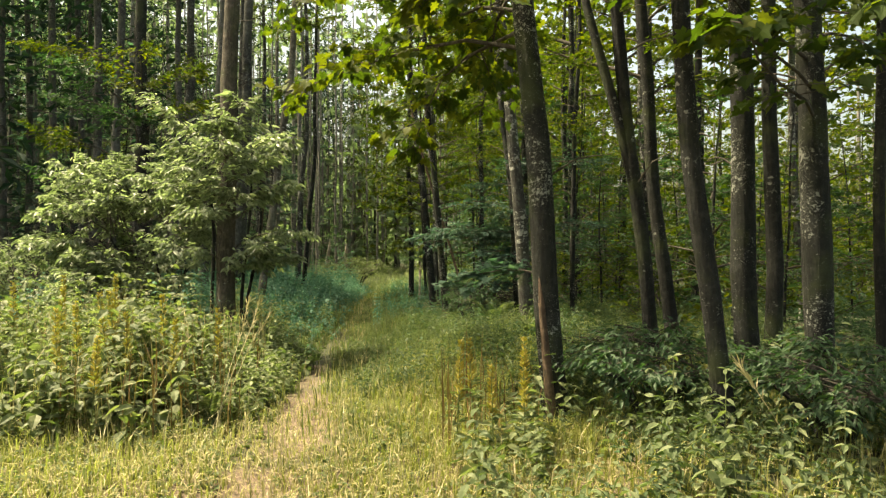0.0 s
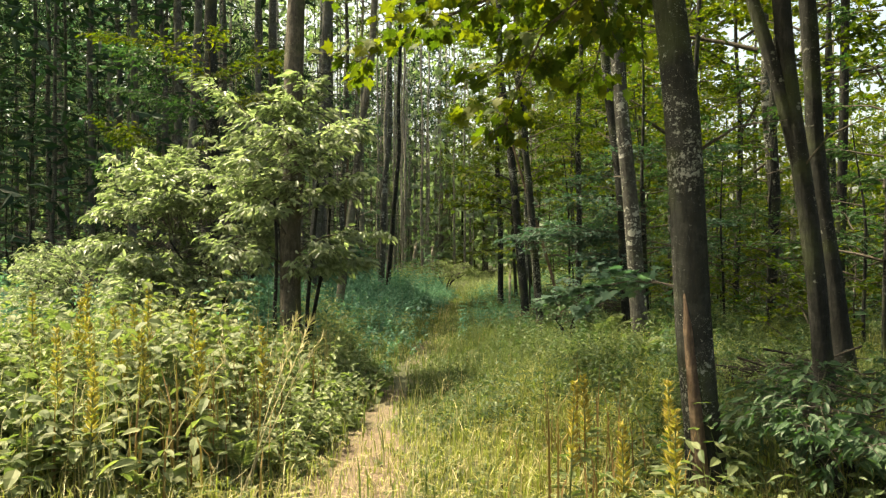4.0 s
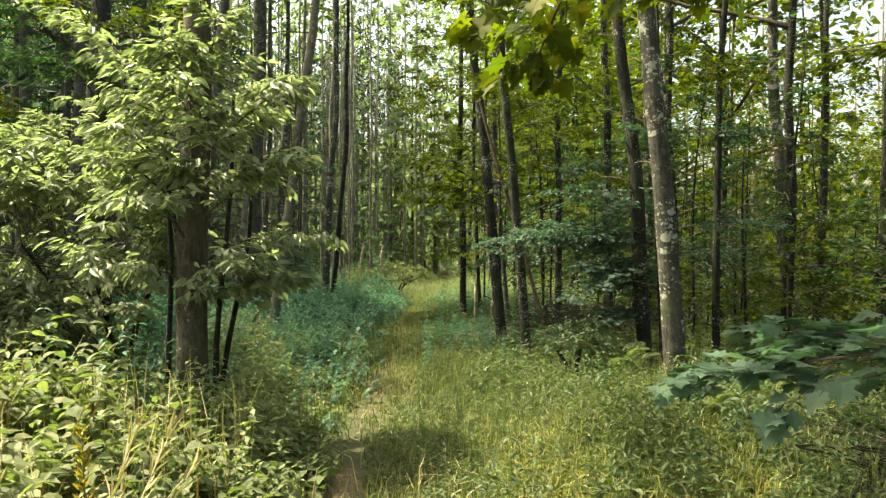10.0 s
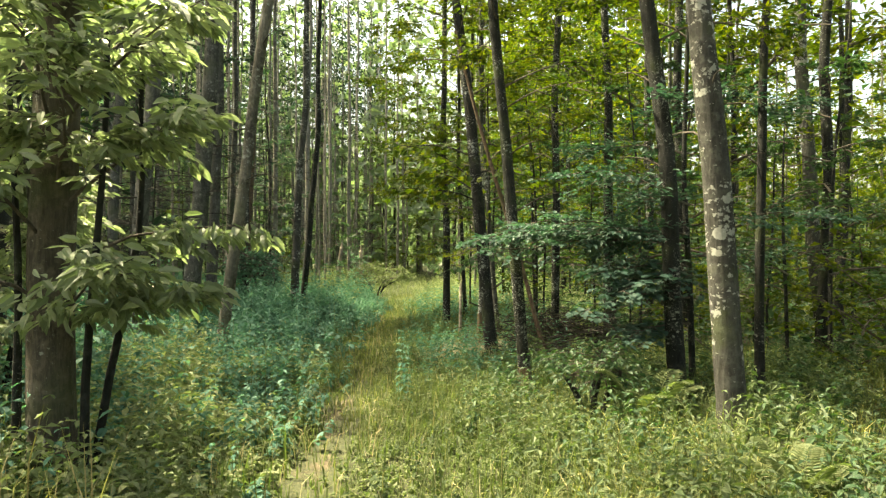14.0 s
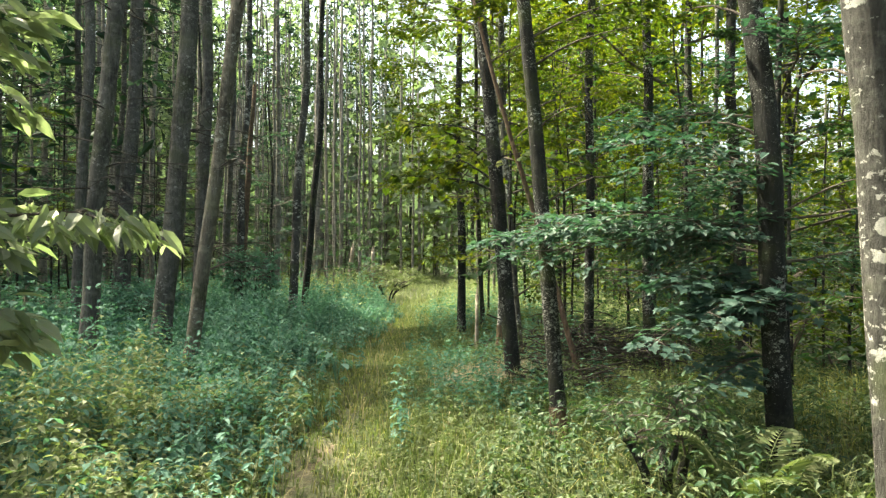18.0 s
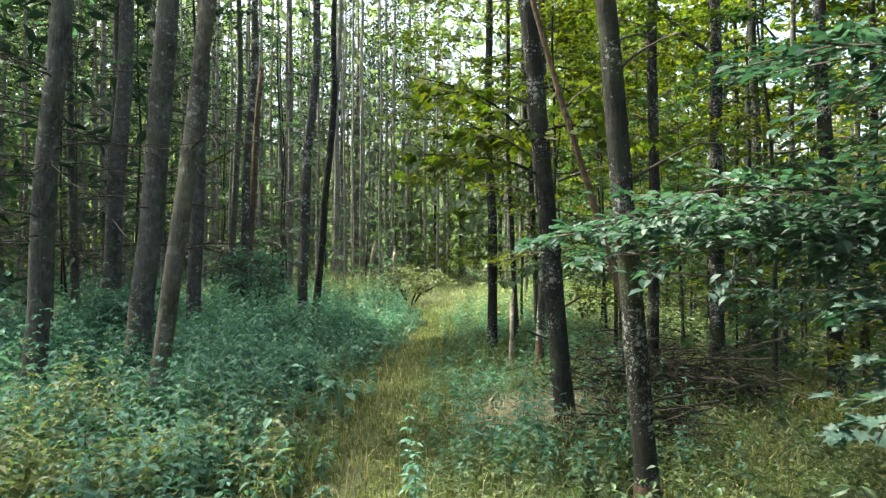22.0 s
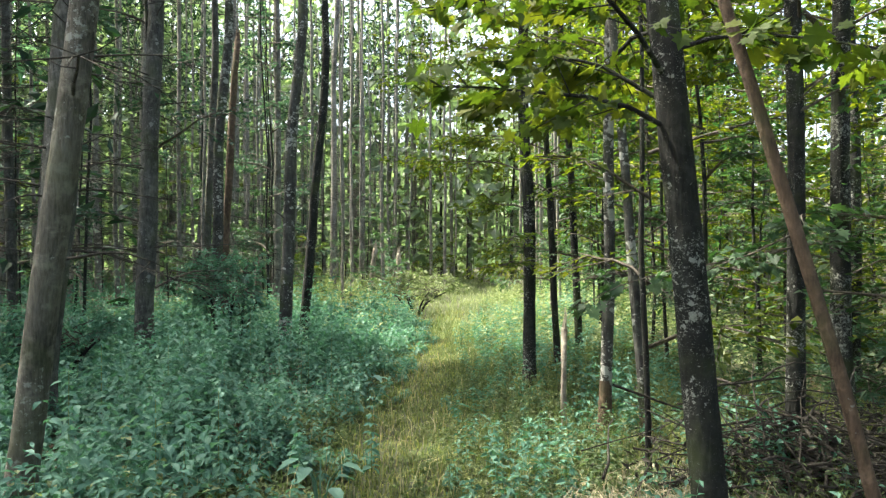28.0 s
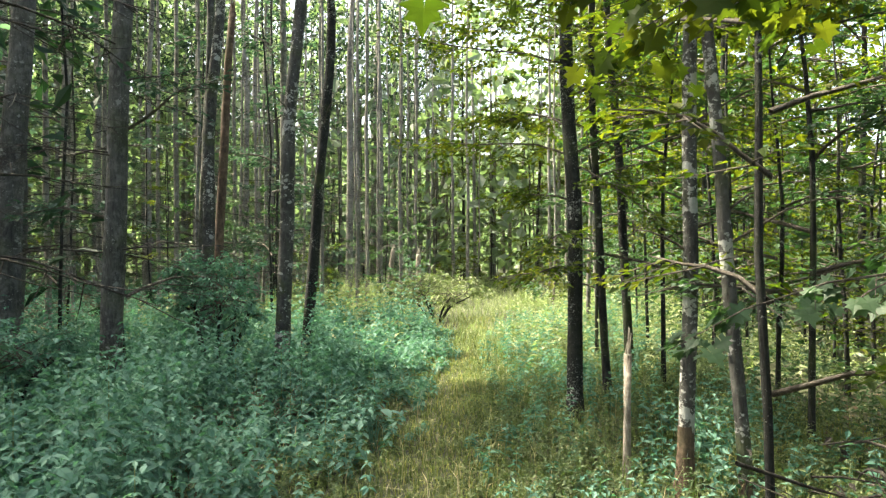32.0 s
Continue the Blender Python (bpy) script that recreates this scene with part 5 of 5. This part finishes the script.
# the darker grass colour stands for shade on this verge
blades("mixed_verge_grass", field(r, 9000, (-0.8, 4.6, 4.5, 13), lambda x, y: right_of(x, y, 1.1) * (0.3 + 0.7 * patchy(x, y, 2.2, 1))), 0.4, 0.007, L_VERGE, "yellowing grass among the verge weeds, shade in its darker tone", 37, bend=0.8)
blades("sunny_verge_grass", field(r, 16000, (-1.0, 1.1, 4.6, 9.5), lambda x, y: right_of(x, y, 0.75) * np.clip((9.5 - y) / 1.5, 0, 1) * (0.3 + 0.7 * patchy(x, y, 2.4, 3))), 0.26, 0.008, L_GRASS, "sunlit yellow-green grass beside the footpath", 40, bend=0.9)
blades("dead_stalks", field(r, 3200, (-6.5, -1.9, 4.9, 8.4), lambda x, y: left_of(x, y, 0.35) * patchy(x, y, 1.8, 5)), 0.78, 0.007, L_STRAW, "dry straw-coloured stalks standing in the weeds", 26, bend=0.35)
herbs("dock_plants", field(r, 420, (-6, -2.0, 4.7, 8.5), lambda x, y: left_of(x, y, 0.4)), 0.5, 0.1, 5, 0.16, L_WEED, "broad-leaved weeds in the sunny tangle", 27, slim=0.45, lean=0.25, detail=1)
blades("meadow_grass", field(r, 26000, (-15, 11, -9, 7), lambda x, y: (0.3 + 0.7 * patchy(x, y, 0.7, 2)) * np.clip((np.hypot(x + 0.7, y - 2) - 2.2) / 3, 0, 1) * np.clip((13.5 - np.hypot(x + 1.5, y)) / 3, 0, 1)), 0.3, 0.011, L_VERGE, "uneven meadow grass round the clearing", 36, bend=0.9)
blades("straw_thatch", field(r, 30000, (-6, 4, 1.6, 6.6), lambda x, y: np.clip((6.4 - y) / 2, 0, 1) * np.clip(1.7 - np.abs(x + 0.7) / 2.6, 0.15, 1)), 0.11, 0.008, L_STRAW, "short bleached grass and straw on the sunlit ground", 28, bend=1.3)
blades("rusty_stalks", field(r, 2000, (-6.5, 1.2, 4.9, 8.0), lambda x, y: left_of(x, y, 0.35) * patchy(x, y, 1.6, 2) + np.clip(1.2 - np.abs(x - 0.3) / 0.5, 0, 1) * np.clip(1.3 - np.abs(y - 5.4), 0, 1)), 0.72, 0.012, L_RUST, "rusty brown seed stalks standing in the weeds", 29, bend=0.25)
herbs("broad_weeds", field(r, 300, (0.1, 4.6, 2.9, 6.0), lambda x, y: 0.2 + 0.8 * patchy(x, y, 1.5, 2)), 0.46, 0.1, 5, 0.115, L_WEED, "broad-leaved sunlit weeds at the wood's edge", 30, slim=0.5, lean=0.25, detail=1)
herbs("pale_weeds", field(r, 6500, (-5.8, -1.5, 5.5, 15.5), lambda x, y: left_of(x, y, 0.2) * np.clip(1.5 * patchy(x, y, 1.3, 5), 0, 1) * np.clip((15.5 - y) / 4, 0, 1)), 0.5, 0.1, 6, 0.09, L_PALE, "pale olive weeds under the bright shrub", 31, slim=0.5, lean=0.25)
# a patch of sun, put into the pale colour of these blades
blades("pale_tussock", field(r, 11000, (-1.2, 0.5, 14.0, 15.9), lambda x, y: np.exp(-((x + 0.35) / 0.4) ** 2 - ((y - 15) / 0.45) ** 2)), 0.42, 0.008, L_LITTER_SUN, "tussock of pale grass at the foot of the maple, a patch of sun in its colour", 32, bend=1.1)
litter("pine_litter", field(r, 7000, (-10, -3, 11, 26), lambda x, y: 0.3 + 0.4 * patchy(x, y, 1.3, 2)), M_LITTER, "brown dead leaves and twigs under the pines", 22, 0.09)


# ---- single plants, brushwood ----
def flower_spike(x, y, h, seed):
    r = np.random.default_rng(seed)
    t = new("flower_spike")
    t.location = (x, y, float(ground_z(x, y)))
    k = r.normal(0, 0.06, 2)
    c = [[k[0] * z, k[1] * z, z] for z in np.linspace(-0.05, h, 6)]
    part("stem", mesh_np("stem", *tube(c, np.linspace(0.006, 0.003, 6), 5, 0, r), L_WEED), t)
    n = 120
    z = h * (1.02 - 0.55 * r.uniform(0, 1, n) ** 1.2)
    a = r.uniform(0, 6.28, n)
    P = np.stack([k[0] * z, k[1] * z, z], -1)
    A = np.stack([np.cos(a), np.sin(a), 0.8 + 0 * a], -1)
    tagged(part("flower_head", mesh_np("flower_head", *leaves(P, A, r.normal(size=(n, 3)), 0.07 * (1.5 - z / h), 0.013), L_GOLD, smooth=False), t), kind="stuff")
    n = 26
    z = h * r.uniform(0.05, 0.6, n)
    a = r.uniform(0, 6.28, n)
    P = np.stack([k[0] * z, k[1] * z, z], -1)
    A = np.stack([np.cos(a), np.sin(a), 0.2 + 0 * a], -1)
    part("foliage", mesh_np("foliage", *leaves(P, A, np.array([[0, 0, 1.0]]) + r.normal(0, 0.3, (n, 3)), 0.12, 0.035, 1), L_WEED, smooth=False), t)
    tagged(t, "tall weed with a yellow flower spike", "plant", "yellow flower spikes")


for i, (x, y, h) in enumerate([(-2.69, 5.64, 1.0), (-2.33, 5.85, 0.95), (-2.95, 5.3, 0.9), (-3.3, 5.9, 0.95), (-3.6, 5.5, 0.85), (-2.1, 5.3, 0.8), (-2.5, 4.9, 0.75), (-3.1, 6.5, 1.0), (0.55, 4.6, 0.75), (0.35, 4.75, 0.65), (-3.9, 6.3, 0.95), (-1.95, 6.1, 0.85), (-4.3, 5.8, 0.95), (-4.6, 6.4, 1.0), (-2.8, 6.0, 0.95), (-3.45, 6.2, 1.0), (-3.0, 5.7, 0.9), (0.1, 5.1, 0.8), (0.62, 5.0, 0.8), (0.25, 5.6, 0.75), (-2.45, 5.45, 0.85)]):
    flower_spike(x, y, h, 400 + i)


def dry_stalk(x, y, tip, seed):
    r = np.random.default_rng(seed)
    t = new("dry_stalk")
    t.location = (x, y, float(ground_z(x, y)))
    q = np.array(tip) - np.array(t.location)
    c = curve((0, 0, -0.03), q, 0.08, 8, 0.02, r)
    part("stem", mesh_np("stem", *tube(c, np.linspace(0.004, 0.0015, 8), 5, 0, r), L_STRAW), t)
    n = 24
    P = c[-1] + (c[4] - c[-1]) * r.uniform(0, 1, n)[:, None]
    tagged(part("seed_head", mesh_np("seed_head", *leaves(P, unit(q) + r.normal(0, 0.25, (n, 3)), r.normal(size=(n, 3)), 0.09, 0.008), L_STRAW, smooth=False), t), kind="stuff")
    tagged(t, "pale dry grass stalk bent over the weeds", "plant", "dry stalks")


for i, (x, y, tip) in enumerate([(-1.7, 5.1, (-1.56, 5.9, 1.18)), (-1.74, 5.1, (-1.45, 5.8, 1.05)), (-1.68, 5.14, (-1.62, 5.75, 1.2)), (-1.9, 5.5, (-2.3, 6.1, 1.1)), (2.05, 3.9, (1.75, 4.1, 0.95)), (-2.2, 4.9, (-2.0, 5.4, 0.9))]):
    dry_stalk(x, y, tip, 430 + i)


def nettle_plant(x, y, h, seed, leaf=None, label="single tall nettle with pale drooping leaves beside the path"):
    r = np.random.default_rng(seed)
    t = new("nettle")
    t.location = (x, y, float(ground_z(x, y)))
    part("stem", mesh_np("stem", *tube([[0, 0, z] for z in np.linspace(-0.05, h, 5)], np.linspace(0.005, 0.002, 5), 5, 0, r), L_WEED), t)
    lv = 10
    z = np.repeat(np.linspace(0.15, 1, lv), 4) * h
    a = np.tile([0, 1.57, 3.14, 4.71], lv) + np.repeat(r.uniform(0, 1.5, lv), 4)
    P = np.stack([0 * z, 0 * z, z], -1)
    A = np.stack([np.cos(a), np.sin(a), r.normal(-0.3, 0.25, len(z))], -1)
    S = 0.095 * (1.15 - 0.7 * z / h) * r.uniform(0.8, 1.2, len(z))
    part("foliage", mesh_np("foliage", *leaves(P, A, np.array([[0, 0, 1.0]]) + r.normal(0, 0.2, (len(z), 3)), S, S * 0.5, 1), leaf or L_NETTLE, smooth=False), t)
    return tagged(t, label, "plant", "tall nettles")


for i, (x, y, h) in enumerate([(-1.24, 12.7, 0.72), (-1.15, 12.3, 0.6), (-2.35, 12.2, 0.7), (-2.5, 11.6, 0.75), (-3.0, 12.4, 0.8), (0.2, 4.2, 0.6), (1.35, 3.3, 0.75), (1.15, 3.45, 0.8), (1.6, 2.75, 0.7), (1.9, 2.8, 0.75), (-2.2, 16.5, 0.7)]):
    nettle_plant(x, y, h, 450 + i, L_WEED if y < 5 else None)


first = nettle_plant(-3.2, 13.2, 0.8, 465)
rn = np.random.default_rng(66)
for x, y in spots(rn, 46, (-6.8, -2.2, 9.5, 20), 0.35, lambda x, y: x < float(path_x(y)) - 0.5):
    copy_thing(first, Matrix.Translation((x, y, float(ground_z(x, y)))) @ Matrix.Rotation(rn.uniform(0, 6.28), 4, "Z") @ Matrix.Scale(rn.uniform(0.75, 1.15), 4))


def fern(x, y, s, seed, n=7):
    r = np.random.default_rng(seed)
    t = new("fern")
    t.location = (x, y, float(ground_z(x, y)))
    for i in range(n):
        a = i * 6.28 / n + r.uniform(-0.3, 0.3)
        up = r.uniform(0.75, 1.15)
        u = np.linspace(0, 1, 12)
        c = np.stack([math.cos(a) * s * u * 0.55, math.sin(a) * s * u * 0.55, s * up * (u - 0.42 * u ** 3)], -1)
        d = unit(np.gradient(c, axis=0))
        side = np.array([-math.sin(a), math.cos(a), 0])
        uu = np.linspace(0.12, 0.98, 22)
        P = np.stack([np.interp(uu, u, c[:, k]) for k in range(3)], -1)
        D = np.stack([np.interp(uu, u, d[:, k]) for k in range(3)], -1)
        L = 0.15 * s / 0.8 * np.sin(np.pi * (0.12 + 0.86 * uu)) ** 0.8 + 0.008
        pcs = [tube(c, np.linspace(0.004, 0.001, 12), 3, 0, r, cap=False)]
        for sg in (1, -1):
            pcs.append(leaves(P, side * sg + 0.45 * D, np.cross(D, side * sg) * sg, L, 0.026))
        part("frond", mesh_np("frond", *gather(pcs), L_WEED, smooth=False), t)
    tagged(t, "pale green fern with upright feathery fronds", "fern")


fern(0.8, 10.61, 0.75, 470)
fern(1.1, 8.9, 0.5, 471)
fern(1.25, 6.3, 0.45, 472)


def burdock(x, y, seed):
    r = np.random.default_rng(seed)
    t = new("broad_leaved_plant")
    t.location = (x, y, float(ground_z(x, y)))
    for i in range(7):
        a = i * 0.9 + r.uniform(-0.2, 0.2)
        p = np.array([[math.cos(a) * 0.14, math.sin(a) * 0.14, 0.25 + 0.18 * r.uniform(0, 1)]])
        A = np.array([[math.cos(a), math.sin(a), -0.15]])
        st = tube(np.stack([[0, 0, -0.03], p[0] * [0.4, 0.4, 0.7], p[0]]), [0.006, 0.005, 0.004], 4, 0, r, cap=False)
        part("leaf", mesh_np("leaf", *gather([st, leaves(p, A, np.array([[0, 0, 1.0]]), 0.15, 0.10, 1, 0.1, 0.25)]), L_NETTLE), t)
    tagged(t, "broad pale leaves of a burdock beside the path", "plant")


burdock(-2.35, 15.6, 480)
burdock(-2.75, 19.0, 481)
fern(-1.85, 5.4, 0.42, 482)


def brush_pile(x, y, seed, wide=0.2, high=0.2):
    r = np.random.default_rng(seed)
    t = new("brushwood_pile")
    t.location = (x, y, float(ground_z(x, y)))
    for i in range(190):
        a = r.uniform(0, 3.14)
        ln = r.uniform(0.3, 1.15)
        c0 = np.array([r.normal(0, wide), r.normal(0, wide), 0.03 + abs(r.normal(0, high))])
        d = np.array([math.cos(a), math.sin(a), r.normal(0, 0.28)]) * ln / 2
        p, q = c0 - d, c0 + d
        p[2], q[2] = max(p[2], 0.0), max(q[2], 0.01)
        part("stick", mesh_np("stick", *tube(curve(p, q, 0.03, 5, 0.04, r), np.linspace(0.009, 0.003, 5) * r.uniform(0.5, 1.3), 5, 0, r), M_BRUSH), t)
    n = 1500
    P = r.normal(0, 1, (n, 3)) * [wide, wide, high * 0.7]
    P[:, 2] = np.abs(P[:, 2])
    A = r.normal(0, 1, (n, 3)) * [1, 1, 0.5]
    tagged(part("withered_leaves", mesh_np("withered_leaves", *leaves(P, A, np.array([[0, 0, 1.0]]) + r.normal(0, 0.5, (n, 3)), 0.09, 0.03), M_BRUSH, smooth=False), t), kind="stuff")
    tagged(t, "dark pile of cut brushwood and twigs between the trees", "brushwood")


brush_pile(0.65, 16.0, 490, 0.36, 0.3)
brush_pile(1.3, 16.2, 491, 0.34, 0.2)
brush_pile(0.35, 14.4, 493, 0.2, 0.1)
brush_pile(2.1, 7.7, 492, 0.22, 0.1)


def log(x, y, turn, ln, rad, mat, label, seed):
    r = np.random.default_rng(seed)
    d = np.array([math.cos(turn), math.sin(turn), 0.02]) * ln / 2
    z = float(ground_z(x, y)) + rad * 0.8
    c = curve(np.array([x, y, z]) - d, np.array([x, y, z]) + d, 0, 8, 0.02, r)
    ob = new("fallen_branch", mesh_np("fallen_branch", *tube(c, np.linspace(rad, rad * 0.6, 8), 8, 0.06, r), mat))
    tagged(ob, label, "branch")


log(0.64, 13.6, 0.15, 1.3, 0.03, M_DEAD, "pale dead branch lying in the litter", 500)
log(1.3, 5.6, 0.1, 1.4, 0.02, M_BRUSH, "thin fallen branch in the undergrowth", 501)
log(1.2, 6.9, 0.3, 1.0, 0.03, M_BRUSH, "fallen dark branch beside the path", 502)
log(-4.3, 13.9, 0.4, 0.9, 0.022, M_DEAD, "pale fallen branch at the pine's foot", 503)
for i, (x, y, turn, ln) in enumerate([(-5.0, 14.7, 0.5, 1.2), (-4.8, 14.5, 0.2, 0.9), (-5.1, 14.4, 0.8, 1.0), (-4.6, 14.2, -0.2, 0.8), (-4.9, 15.0, 1.1, 0.9)]):
    log(x, y, turn, ln, 0.016, M_DEAD, "pale dead stick at the pine's foot", 520 + i)
log(0.3, 15.4, -0.4, 1.2, 0.02, M_DEAD, "pale dead branch lying in the litter", 504)


def snag(x, y, k, h, rad, mat, label, seed):
    """A broken standing trunk with a splintered top."""
    r = np.random.default_rng(seed)
    t = new("dead_trunk")
    t.location = (x, y, float(ground_z(x, y)))
    axis = stem_points(0, (k, 0), h, 1.0, 0.02, 7, r)
    part("trunk", trunk_mesh(axis, rad * 2, h, mat, 9, 0.06, 0.8, r), t)
    top = on_axis(axis, h)
    for i in range(4):
        a = i * 1.6
        b = top + [math.cos(a) * rad * 0.4, math.sin(a) * rad * 0.4, -0.08]
        part("splinter", mesh_np("splinter", *tube(np.stack([b, b + [0, 0, 0.15], b + [0.01, 0, 0.2 + 0.2 * r.uniform()]]), [rad * 0.35, rad * 0.2, 0.003], 4, 0, r), mat), t)
    tagged(t, label, "dead tree")


snag(-5.84, 34.4, 0.12, 1.7, 0.09, M_DEAD, "pale broken stump beside the far path", 510)
snag(-4.6, 33.0, -0.02, 1.5, 0.08, M_DEAD, "pale broken stump beside the far path", 511)
snag(-0.62, 18.2, 0.0, 0.95, 0.035, M_DEAD, "short pale snag among the trees", 512)
snag(-6.15, 23.0, 0.05, 5.2, 0.07, M_RED, "tall stripped snag with bare reddish wood", 513)
